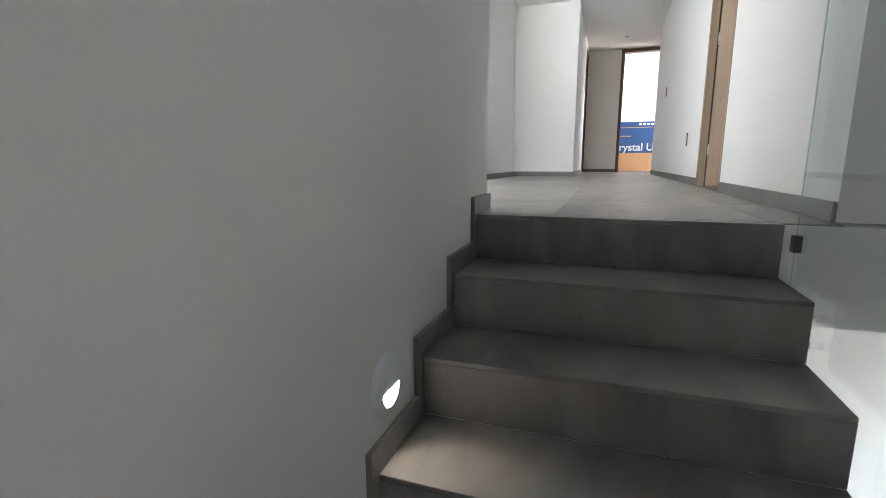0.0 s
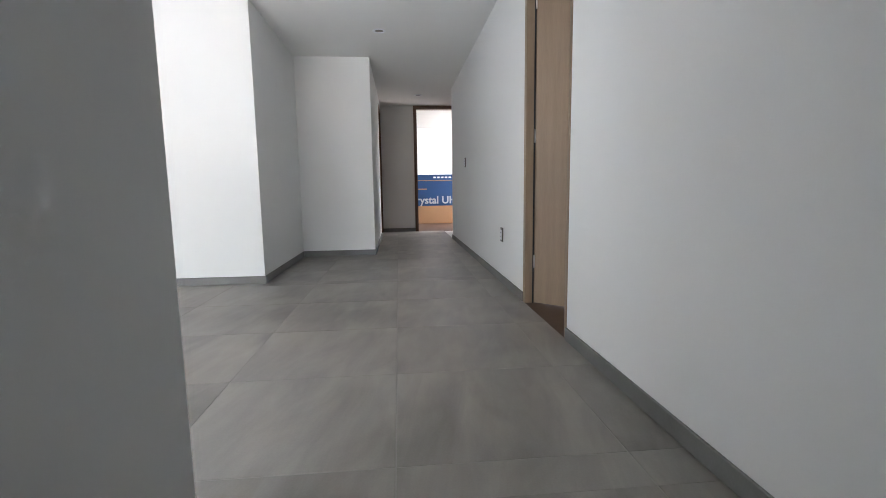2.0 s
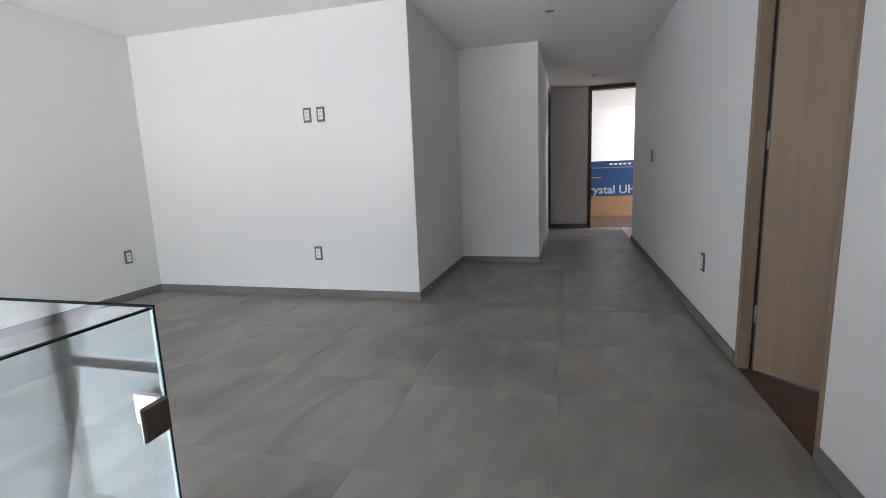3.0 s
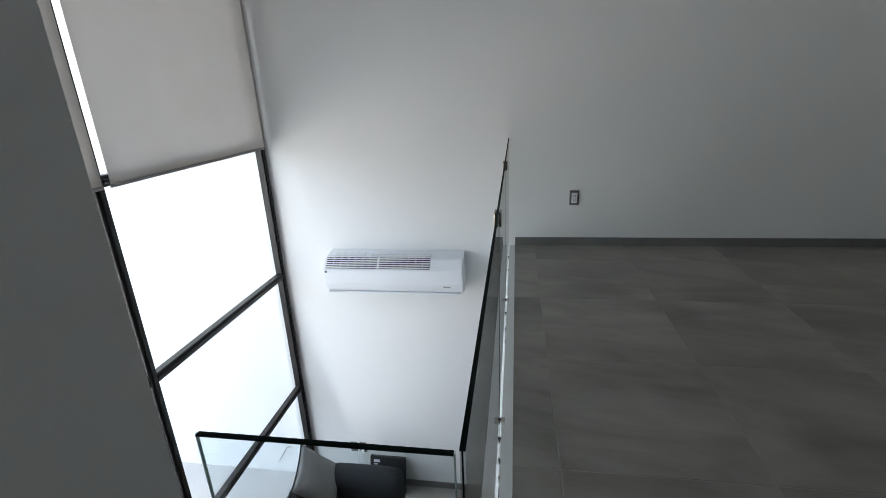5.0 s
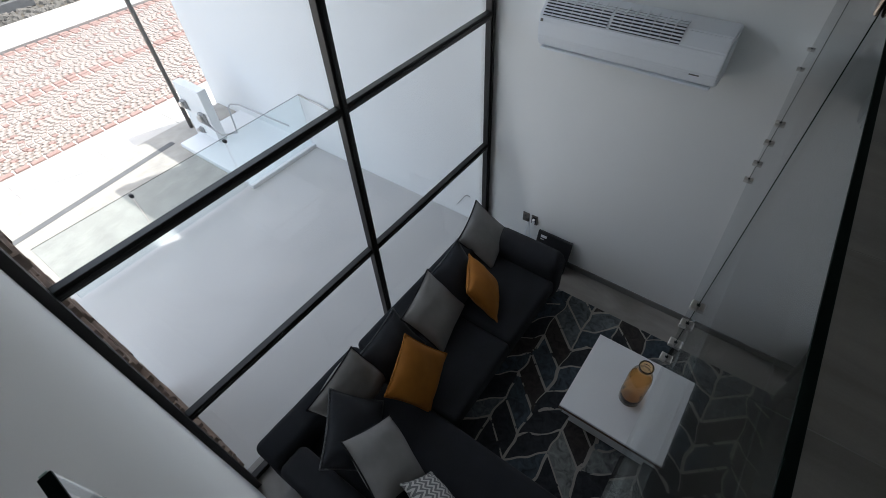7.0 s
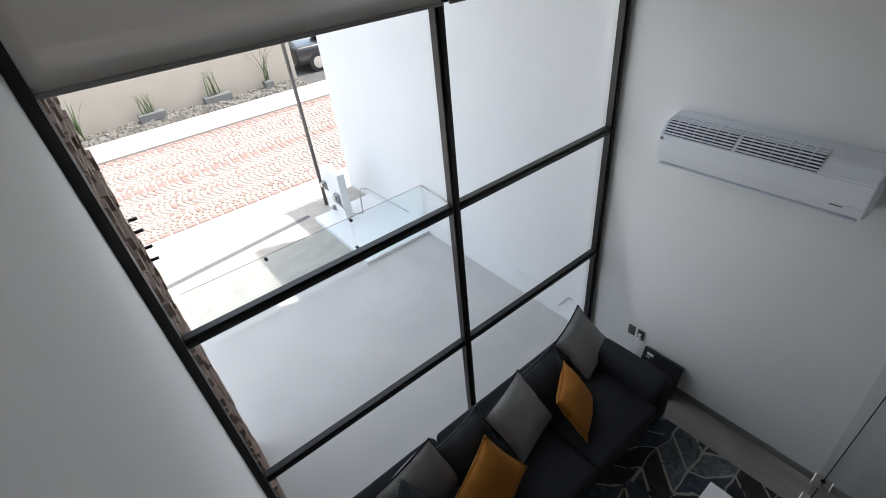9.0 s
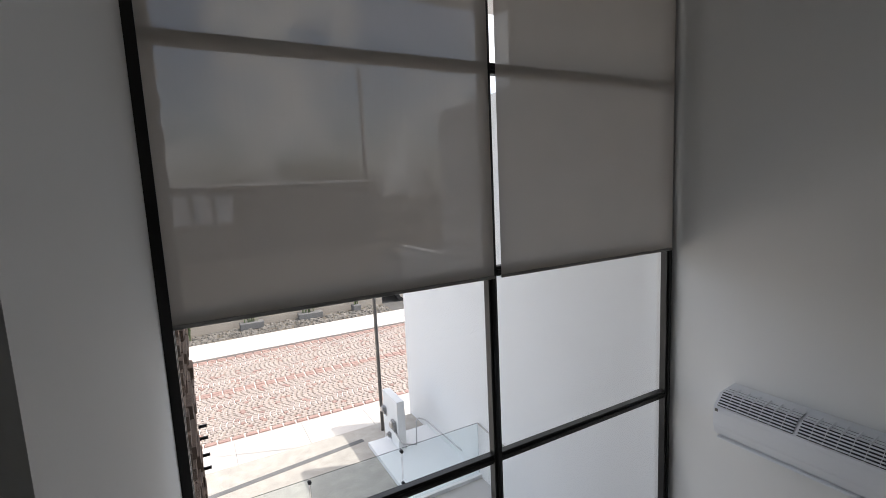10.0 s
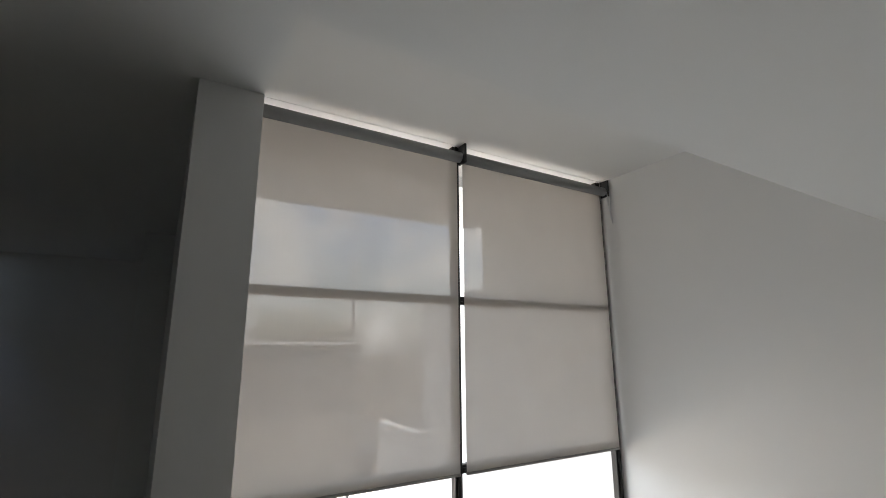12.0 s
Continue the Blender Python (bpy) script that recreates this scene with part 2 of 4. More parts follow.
RAILGLASS = pane_mat("rail_glass", (0.935, 0.967, 0.972), 0.045)
EDGELIGHT = mat("pale_glass_edge", (0.45, 0.60, 0.57), 0.2, vary=0.1, scale=8)
GLASSEDGE = mat("dark_glass_edge", (0.008, 0.016, 0.014), 0.6, vary=0.2, scale=8, spec=0.05)
SCREEN = fabric_screen("screen_cloth", (0.60, 0.555, 0.51))
ROLLER = mat("grey_roller_cloth", (0.30, 0.30, 0.30), 0.7, vary=0.05)
BAR = mat("grey_bottom_bar", (0.30, 0.285, 0.27), 0.5, vary=0.05)
OAK = mat("pale_oak_veneer", (0.285, 0.20, 0.132), 0.5, vary=0.16, scale=2.2, bscale=26, stretch=(9, 9, 0.7), bump=0.04)
WALNUT = mat("walnut_frame", (0.12, 0.065, 0.04), 0.5, vary=0.3, scale=3, bscale=30, stretch=(9, 9, 0.8))
PLANKS = mat("wood_floor", (0.09, 0.047, 0.028), 0.45, vary=0.25, scale=2, bscale=30, stretch=(1, 8, 1))
PLASTIC = mat("white_plastic", (0.78, 0.80, 0.83), 0.33, vary=0.02)
DARKSLOT = mat("dark_recess", (0.03, 0.03, 0.035), 0.7, vary=0.1)
GREYPLATE = mat("bronze_grey_plate", (0.16, 0.15, 0.14), 0.4, metal=0.3, vary=0.1, scale=15)
CLOTH = mat("charcoal_sofa_cloth", (0.0105, 0.012, 0.0155), 0.95, vary=0.25, scale=7, bump=0.35, bscale=380)
CLOTH2 = mat("dark_slate_cushion_cloth", (0.024, 0.027, 0.033), 0.95, vary=0.25, scale=8, bump=0.35, bscale=380)
GREYCLOTH = mat("light_grey_cushion_cloth", (0.215, 0.21, 0.205), 0.95, vary=0.14, scale=9, bump=0.35, bscale=380)
MUSTARD = mat("mustard_cushion_velvet", (0.32, 0.115, 0.008), 0.85, vary=0.22, scale=8, bump=0.2, bscale=300)
RUG = rug_mat("patterned_rug_pile")
TABLEWHITE = mat("white_lacquer", (0.78, 0.78, 0.78), 0.28, vary=0.02)
TABLEWOOD = mat("brown_table_edge", (0.13, 0.08, 0.055), 0.5, vary=0.2, scale=6)
AMBER = glass_mat("amber_glass", (0.93, 0.66, 0.36))
CONCRETE = mat("smooth_concrete", (0.52, 0.51, 0.495), 0.8, vary=0.10, scale=1.2, bump=0.1, bscale=90)
PAVE = mat("pale_concrete_pavement", (0.56, 0.53, 0.49), 0.85, vary=0.10, scale=2, bump=0.2, bscale=80)
OUTWALL = mat("white_render_outside", (0.82, 0.83, 0.83), 0.85, vary=0.03, scale=1.5, bump=0.15, bscale=120)
CREAM = mat("cream_street_wall", (0.36, 0.325, 0.28), 0.85, vary=0.07, scale=1.5, bump=0.2, bscale=90)
SOIL = mat("planting_bed_soil", (0.10, 0.085, 0.065), 0.95, vary=0.5, scale=5, bump=0.6, bscale=40)
LEAF = mat("agave_leaf", (0.085, 0.115, 0.05), 0.6, vary=0.3, scale=6)
CARPAINT = mat("black_car_paint", (0.015, 0.015, 0.017), 0.25, vary=0.1, coat=0.5)
RUBBER = mat("tyre_rubber", (0.02, 0.02, 0.02), 0.9)
LAMPON = glow_mat("lit_lamp", (0.55, 0.75, 1.0), 1.6)
STEPGLOW = glow_mat("lit_step_lamp", (1.0, 0.95, 0.88), 0.7)
LAMPOFF = mat("frosted_lamp_face", (0.20, 0.195, 0.185), 0.5, vary=0.02)
CARDBOARD = mat("cardboard", (0.36, 0.20, 0.10), 0.85, vary=0.08, scale=4)
BOXBLUE = mat("blue_printed_card", (0.008, 0.050, 0.15), 0.5, vary=0.1, scale=3)
PRINTWHITE = mat("white_print", (0.75, 0.75, 0.75), 0.6, vary=0.02)
PRINTGREY = mat("pale_grey_print", (0.42, 0.43, 0.45), 0.6, vary=0.02)
BLACKPLASTIC = mat("black_plastic", (0.018, 0.018, 0.02), 0.4, vary=0.1)
REDSTONE = mat("red_cobble", (0.30, 0.20, 0.172), 0.85, vary=0.25, scale=6, bump=0.3, bscale=60, island=0.5)
PALESTONE = mat("pale_cobble", (0.38, 0.325, 0.29), 0.85, vary=0.2, scale=6, bump=0.3, bscale=60, island=0.5)


# ---- mesh helpers ----
def add_box(bm, lo, hi, bevel=0.0, seg=1):
    r = bmesh.ops.create_cube(bm, size=1.0)
    vs = r["verts"]
    for v in vs:
        v.co = Vector([lo[i] + (v.co[i] + 0.5) * (hi[i] - lo[i]) for i in range(3)])
    if bevel:
        es = list({e for v in vs for e in v.link_edges})
        bmesh.ops.bevel(bm, geom=es, offset=bevel, segments=seg, affect="EDGES", profile=0.5)


def add_cyl(bm, a, b, r, seg=16, r2=None):
    a, b = Vector(a), Vector(b)
    m = Matrix.Translation((a + b) / 2) @ (b - a).to_track_quat("Z", "Y").to_matrix().to_4x4()
    bmesh.ops.create_cone(bm, cap_ends=True, segments=seg, radius1=r, radius2=r if r2 is None else r2, depth=(b - a).length, matrix=m)


def mesh_of(bm, name, material, smooth=False):
    me = bpy.data.meshes.new(name)
    bm.to_mesh(me)
    bm.free()
    me.materials.append(material)
    if smooth:
        for p in me.polygons:
            p.use_smooth = True
    return me


def part(name, bm, material, parent=None, label="", smooth=False):
    ob = new(name, mesh_of(bm, name, material, smooth))
    if parent is not None:
        ob.parent = parent
    if label:
        ob["label"] = label
    return ob


def bx(name, lo, hi, material, parent=None, bevel=0.0, label="", seg=1):
    bm = bmesh.new()
    add_box(bm, lo, hi, bevel, seg)
    return part(name, bm, material, parent, label)


def cyl(name, a, b, r, material, parent=None, seg=20, label=""):
    bm = bmesh.new()
    add_cyl(bm, a, b, r, seg)
    ob = part(name, bm, material, parent, label)
    for p in ob.data.polygons:
        p.use_smooth = len(p.vertices) == 4
    return ob


def solid(name, boxes, material, label="", category="", bevel=0.0):
    bm = bmesh.new()
    for lo, hi in boxes:
        add_box(bm, lo, hi, bevel)
    return tagged(part(name, bm, material), label, category, kind="structure")


def thing(name, at, label, category, group=""):
    ob = new(name)
    ob.location = at
    ob.empty_display_size = 0.1
    return tagged(ob, label, category, group)


def lathe(bm, profile, seg=24):
    """Turns (radius, height) pairs round z."""
    rings = []
    for r, h in profile:
        rings.append([bm.verts.new((r * math.cos(2 * math.pi * i / seg), r * math.sin(2 * math.pi * i / seg), h)) for i in range(seg)])
    for a, b in zip(rings, rings[1:]):
        for i in range(seg):
            bm.faces.new((a[i], a[(i + 1) % seg], b[(i + 1) % seg], b[i]))


def tube(bm, pts, r, seg=6):
    for a, b in zip(pts, pts[1:]):
        add_cyl(bm, a, b, r, seg)


# ---- large structure ----
XW, XR, YN, YWIN = -3.550, 1.198, 3.635, -1.57      # west wall, corridor wall, hall end wall, window
ZC, ZV, ZL, ZP, ZS = 2.37, 3.30, -2.72, -2.78, -3.00  # hall ceiling, void ceiling, living floor, patio, street
XS, YE = -0.153, 0.205                               # stair wall west face, its end

solid("wall_west", [((XW - 0.15, YWIN - 0.1, ZL - 0.2), (XW, 4.6, ZV + 0.2))], WHITE, "white painted double-height side wall", "wall")
solid("wall_stair", [((XS, -2.9, ZL - 0.2), (0, YE, ZV))], WHITE, "white painted wall beside the stairs", "wall")
solid("wall_hall_end", [((XW, YN, -0.3), (-0.854, YN + 1.8, ZC)), ((-0.854, 5.30, -0.3), (0.022, 5.44, ZC))], WHITE, "white wall at the end of the hall", "wall")
solid("wall_corridor_west", [((-0.12, 5.44, 0), (0.022, 7.60, ZC)), ((-0.12, 7.60, 2.25), (0.022, 8.40, ZC)), ((-0.12, 8.40, 0), (0.022, 8.5, ZC))], WHITE, "white corridor side wall with a doorway", "wall")
solid("wall_corridor_end", [((-1.5, 8.5, -0.1), (0.70, 8.62, ZC)), ((0.70, 8.5, 2.35), (1.62, 8.62, ZC)), ((1.62, 8.5, -0.1), (3.4, 8.62, ZC))], WHITE, "white wall round the end room's doorway", "wall")
solid("wall_corridor_east", [((XR, 0.085, 0), (XR + 0.13, 1.815, ZC)), ((XR, 1.815, 2.27), (XR + 0.13, 2.65, ZC)), ((XR, 2.65, 0), (XR + 0.13, 7.02, ZC))], WHITE, "white corridor wall with a wooden door", "wall")
solid("wall_well_north", [((XR + 0.1305, 0.085, -0.006), (3.75, 0.23, ZC)), ((1.035, 0.03, -0.34), (3.75, 0.23, -0.008))], WHITE, "white wall above the lower stair hall", "wall")
solid("wall_well_south", [((0, -2.9, ZL), (3.75, -2.75, ZC))], WHITE, "white end wall of the stairwell", "wall")
solid("wall_well_east", [((3.6, -2.75, ZL), (3.75, -1.6, ZC)), ((3.6, -1.6, ZL), (3.75, 0.35, ZC)), ((3.6, 0.35, ZL), (3.75, 1.75, -2.2)), ((3.6, 0.35, -2.2), (3.75, 0.62, -1.0)), ((3.6, 1.6, -2.2), (3.75, 1.75, -1.0)), ((3.6, 0.35, -1.0), (3.75, 1.75, -0.3))], WHITE, "white side wall of the stairwell", "wall")
solid("wall_lower_hall", [((0.9, 1.6, ZL), (3.75, 1.75, -0.30)), ((1.40, 1.42, ZL), (2.285, 1.6, -0.30))], WHITE, "white lower hall wall with a picture", "wall")
solid("wall_living_back", [((XW, 4.4, ZL), (0.9, 4.6, -0.3)), ((0.75, 0.2, ZL), (0.9, 4.4, -0.3)), ((0, 0.05, ZL), (0.9, 0.2, -0.3))], WHITE, "white back wall of the living room", "wall")
solid("wall_bedroom", [((XR + 0.13, 4.6, -0.1), (4.0, 4.72, ZC)), ((4.0, 0.23, -0.1), (4.12, 3.2, ZC)), ((4.0, 4.3, -0.1), (4.12, 4.72, ZC)), ((4.0, 3.2, -0.1), (4.12, 4.3, 0.9)), ((4.0, 3.2, 2.1), (4.12, 4.3, ZC))], WHITE, "white bedroom walls", "wall")
solid("wall_end_room", [((-1.5, 11.7, -0.1), (3.4, 11.82, ZC)), ((-1.62, 8.5, -0.1), (-1.5, 11.82, ZC)), ((3.4, 8.5, -0.1), (3.52, 9.4, ZC)), ((3.4, 11.2, -0.1), (3.52, 11.82, ZC)), ((3.4, 9.4, -0.1), (3.52, 11.2, 0.7)), ((3.4, 9.4, 2.3), (3.52, 11.2, ZC))], WHITE, "white walls of the end room", "wall")
solid("wall_side_passage", [((-1.62, 5.44, -0.1), (-1.5, 8.5, ZC)), ((XR + 0.13, 7.02, -0.1), (3.4, 7.14, ZC)), ((3.4, 7.02, -0.1), (3.52, 8.5, ZC))], WHITE, "plain white closing walls", "wall")
solid("wall_above_window", [((XW, YWIN - 0.1, ZV), (XS, YWIN + 0.06, ZV + 0.2))], WHITE, "white lintel over the tall window", "wall")
solid("ceiling", [((XW, 0.55, ZC), (XR + 0.13, 8.62, ZC + 0.25)), ((0.0, -2.9, ZC), (3.75, YE, ZC + 0.25)), ((XS, YE, ZC), (3.75, 0.55, ZC + 0.25)), ((XR + 0.13, 0.55, ZC), (4.12, 8.62, ZC + 0.25)), ((-1.62, 8.62, ZC), (3.52, 11.82, ZC + 0.25)), ((-1.62, 5.44, ZC + 0.003), (XW + 2.7, 8.62, ZC + 0.24))], CEIL, "smooth white plaster ceiling", "ceiling")
solid("ceiling_void", [((XW, YWIN - 0.1, ZV + 0.002), (XS, 0.55, ZV + 0.2)), ((XW, 0.55, ZC + 0.25), (0, 0.70, ZV + 0.2)), ((XS, YE, ZC + 0.25), (0, 0.55, ZV + 0.2))], CEIL, "raised white ceiling over the living room", "ceiling")
solid("roof", [((XW - 0.6, YWIN - 1.0, ZV + 0.22), (4.3, 12.0, ZV + 0.42))], CONCRETE, "flat concrete roof slab", "roof")
solid("floor_slab", [((XW, 0.545, -0.28), (XR, YN, -0.006)), ((XS, 0.0, -0.28), (XR, 0.545, -0.006)), ((-0.854, YN, -0.28), (XR, 5.30, -0.006)), ((0.022, 5.30, -0.28), (XR + 0.13, 8.5, -0.006)), ((XW, YN, -0.29), (XR, 4.6, -0.28)), ((-1.6, 5.44, -0.28), (0.022, 8.5, -0.006)), ((XR + 0.13, 7.14, -0.28), (3.4, 8.5, -0.006))], WHITE, "white edged floor slab of the upper hall", "floor")
solid("floor_bedroom", [((XR, 0.23, -0.2), (4.0, 4.6, 0.0))], PLANKS, "reddish brown wooden bedroom floor", "floor")
solid("floor_end_room", [((-1.5, 8.5, -0.2), (3.4, 11.7, 0.0))], PLANKS, "reddish brown wooden floor of the end room", "floor")
solid("floor_living", [((XW, YWIN - 0.1, ZL - 0.15), (3.75, 4.6, ZL)), ((0, -2.9, ZL - 0.15), (3.75, YWIN - 0.1, ZL))], TILE, "grey porcelain living room floor", "floor")


# baseboards
def baseboard(name, boxes):
    return solid(name, boxes, BASE, "grey porcelain baseboard", "baseboard", 0.002)


H = 0.068
baseboard("baseboard_west", [((XW, 0.59, 0), (XW + 0.012, YN - 0.012, H))])
baseboard("baseboard_hall_end", [((XW, YN - 0.012, 0), (-0.842, YN, H)), ((-0.854, YN, 0), (-0.842, 5.288, H)), ((-0.842, 5.288, 0), (0.034, 5.30, H)), ((0.022, 5.30, 0), (0.034, 7.58, H))])
baseboard("baseboard_corridor_end", [((0.022, 8.488, 0), (0.64, 8.5, H))])
baseboard("baseboard_east", [((XR - 0.012, 0.09, 0), (XR, 1.795, H)), ((XR - 0.012, 2.662, 0), (XR, 7.02, H))])
baseboard("baseboard_living", [((XW, YWIN + 0.04, ZL), (XW + 0.012, 4.4, ZL + 0.075))])
baseboard("baseboard_stair_end", [((XS, YE, 0), (0.012, YE + 0.012, H))])

# stairs: seven steps, each a tread and a riser, with a stepped skirting on the wall
G, R = 0.29, 0.175
stairs = tagged(new("stairs"), "dark grey porcelain stairs with white sides", "stairs", kind="structure")
side = bmesh.new()
for i in range(1, 8):
    y1, y0, z = -G * (i - 1), -G * i, -R * i
    bx("riser", (0.016, y1 - 0.012, z + 0.0005), (1.03, y1, z + R - 0.0145), STEP, stairs, 0.001)
    bx("tread", (0.016, y0 - 0.012, z - 0.014), (1.03, y1 - 0.0125, z), STEP, stairs, 0.0015)
    bx("skirting", (0.0, y0 - 0.045, z - R + H + 0.0006), (0.015, y1 - 0.0004, z + H), STEP, stairs, 0.0004)
    add_box(side, (0.0, y0, z - R - 0.16), (1.027, y1 - 0.013, z - 0.0145))
bx("nosing", (0.016, -0.012, -0.0145), (1.03, 0.02, -0.0005), STEP, stairs, 0.001)
bx("skirting", (0.0, -0.045, -R + H + 0.0006), (0.015, YE + 0.012, H), STEP, stairs, 0.0006)
part("stringer", side, WHITE, stairs, "white painted stair side")
solid("landing", [((0, -2.75, -8 * R - 0.2), (2.2, -7 * G, -8 * R))], STEP, "dark grey porcelain stair landing", "landing")

# ---- tall window ----
window = tagged(new("window_1"), "tall black aluminium window in six tall panes", "window", kind="structure")
X0, XM, X1 = -0.168, -1.864, XW + 0.035
ROWS = (ZL + 0.03, -1.530, -0.310, 0.888, 2.068, ZV - 0.004)
for x in (X0, XM, X1):
    bx("mullion", (x - 0.030, YWIN - 0.022, ZL), (x + 0.030, YWIN + 0.035, ZV), FRAME, window, 0.003)
    bx("mullion_bead", (x - 0.012, YWIN + 0.0352, ZL), (x + 0.012, YWIN + 0.047, ZV), FRAME, window, 0.003)
bx("jamb", (X0 - 0.028, YWIN + 0.048, ZL), (X0 + 0.0148, YWIN + 0.085, ZV), FRAME, window, 0.0)
for a, b in ((X0, XM), (XM, X1)):
    for z in ROWS[:-1]:
        bx("transom", (b + 0.031, YWIN - 0.020, z - 0.03), (a - 0.031, YWIN + 0.03, z + 0.03), FRAME, window, 0.003)
        if ZL + 0.1 < z < ZV - 0.1:
            bx("transom_bead", (b + 0.031, YWIN + 0.0302, z - 0.011), (a - 0.031, YWIN + 0.042, z + 0.011), FRAME, window, 0.003)
    for z0, z1 in zip(ROWS, ROWS[1:]):
        p = bx("pane", (b + 0.03, YWIN - 0.012, z0 + 0.028), (a - 0.03, YWIN - 0.006, z1 - 0.028), PANE, window)
        p.visible_shadow = False


def roller_blind(xa, xb, chain):
    """A lowered screen blind: tube with rolled cloth, hanging cloth, weighted bar, brackets."""
    t = thing("roller_blind", ((xa + xb) / 2, YWIN + 0.10, ZV - 0.115), "beige screen roller blind lowered over the tall window", "blind", "window blinds")
    w = (xb - xa) / 2
    zb = 0.868 - (ZV - 0.115)
    cyl("roll", (-w + 0.02, 0, 0), (w - 0.02, 0, 0), 0.042, ROLLER, t, 24, "grey rolled cloth")
    bm = bmesh.new()
    n = 40
    vs = [[bm.verts.new((-w + 0.025 + (2 * w - 0.05) * i / n, -0.040 + 0.0025 * math.sin(i * 0.55), z)) for i in range(n + 1)] for z in (0, zb * 0.5, zb)]
    for a, b in zip(vs, vs[1:]):
        for i in range(n):
            bm.faces.new((a[i], a[i + 1], b[i + 1], b[i]))
    part("cloth", bm, SCREEN, t)
    bx("bottom_bar", (-w + 0.022, -0.048, zb - 0.016), (w - 0.022, -0.032, zb + 0.004), BAR, t, 0.005, "grey bottom bar", 2)
    for s in (-1, 1):
        bx("bracket", (s * w - 0.012, -0.05, -0.05), (s * w + 0.006, 0.05, 0.112), BLACKPLASTIC, t, 0.006)
    if chain:
        bm = bmesh.new()
        tube(bm, [(-w - 0.005, 0.05, 0.0), (-w - 0.008, 0.052, -0.10), (-w + 0.004, 0.055, -0.2), (-w - 0.012, 0.054, -0.32)], 0.003)
        tube(bm, [(-w + 0.003, 0.03, 0.0), (-w + 0.012, 0.04, -0.12), (-w - 0.004, 0.05, -0.28)], 0.003)
        part("cord", bm, PLASTIC, t)
    return t


roller_blind(-1.884, -0.170, False)
roller_blind(XW + 0.02, -1.886, True)

# ---- glass rail over the living room ----
rail = thing("glass_balustrade", (-0.18, 0.535, 0), "clear frameless glass balustrade with steel clips", "balustrade")
RZ0, RZ1 = -0.24, 0.885


def glass_panel(parent, axis, fixed, a, b, z0, z1, ends=0.001, end_mat=None):
    """A clear pane 10 mm thick with a dark green polished edge along top and ends."""
    def lohi(u0, u1, za, zb, t=0.0034):
        return ((u0, fixed - t, za), (u1, fixed + t, zb)) if axis == "X" else ((fixed - t, u0, za), (fixed + t, u1, zb))
    o = parent.location
    sh = lambda p: tuple(p[i] - o[i] for i in range(3))
    lo, hi = lohi(a, b, z0, z1)
    pane = bx("glass_pane", sh(lo), sh(hi), RAILGLASS, parent)
    pane.visible_shadow = False
    for u0, u1, za, zb in ((a, b, z1 + 0.0002, z1 + 0.0024), (a - 0.0016, a - 0.0002, z0, z1 + 0.0024), (b + 0.0002, b + 0.0016, z0, z1 + 0.0024)):
        lo, hi = lohi(u0, u1, za, zb, 0.0036 if za > z0 else ends)
        bx("edge", sh(lo), sh(hi), GLASSEDGE if za > z0 or end_mat is None else end_mat, parent, 0.0, "polished glass edge")


def clip(parent, x, y, z, sx, sy, sz, metal=None):
    o = parent.location
    return bx("clip", (x - sx / 2 - o.x, y - sy / 2 - o.y, z - sz / 2 - o.z), (x + sx / 2 - o.x, y + sy / 2 - o.y, z + sz / 2 - o.z), metal or STEEL, parent, 0.003, "brushed steel clip")


JOINTS = (-0.192, -1.258, -2.33, XW + 0.012)
for a, b in zip(JOINTS, JOINTS[1:]):
    glass_panel(rail, "X", 0.535, b + 0.0042, a - 0.0042, RZ0, RZ1)
glass_panel(rail, "Y", -0.191, 0.212, 0.526, RZ0, RZ1, 0.0022, EDGELIGHT)
clip(rail, -0.216, 0.523, 0.738, 0.046, 0.008, 0.050)
clip(rail, -0.181, 0.502, 0.738, 0.008, 0.044, 0.050, DARKSTEEL)


def paired_clip(parent, x, y, z):
    """Small steel clamp over a joint: a block on each face of the glass, on a dark spacer."""
    o = parent.location
    bm = bmesh.new()
    for d in (-1, 1):
        cx, cy = x - o.x, y - o.y + d * 0.0135
        add_box(bm, (cx - 0.015, cy - 0.009, z - 0.007), (cx + 0.015, cy + 0.009, z + 0.007), 0.002)
    part("clip", bm, STEEL, parent, "paired brushed steel clip")
    bx("spacer", (x - o.x - 0.0038, y - o.y - 0.009, z - 0.009), (x - o.x + 0.0038, y - o.y + 0.009, z + 0.009), BLACKPLASTIC, parent)


for x in JOINTS[1:3]:
    bx("joint", (x - 0.0030 + 0.18, -0.0042, RZ0), (x + 0.0030 + 0.18, 0.0042, RZ1 + 0.0026), GLASSEDGE, rail, 0, "dark joint between panes")
    for z in (0.06, -0.03, -0.135, -0.225):
        paired_clip(rail, x, 0.536, z)
for x in (-0.32, -3.40):
    for z in (-0.06, -0.17):
        paired_clip(rail, x, 0.536, z)

for x in JOINTS[1:3]:
    for d in (-1, 1):
        clip(rail, x, 0.535 + d * 0.0085, RZ1 - 0.022, 0.050, 0.007, 0.050, DARKSTEEL)

# stair side glass
side_rail = thing("stair_glass", (1.06, -0.03, 0), "clear glass side rail on steel standoffs beside the stairs", "balustrade")


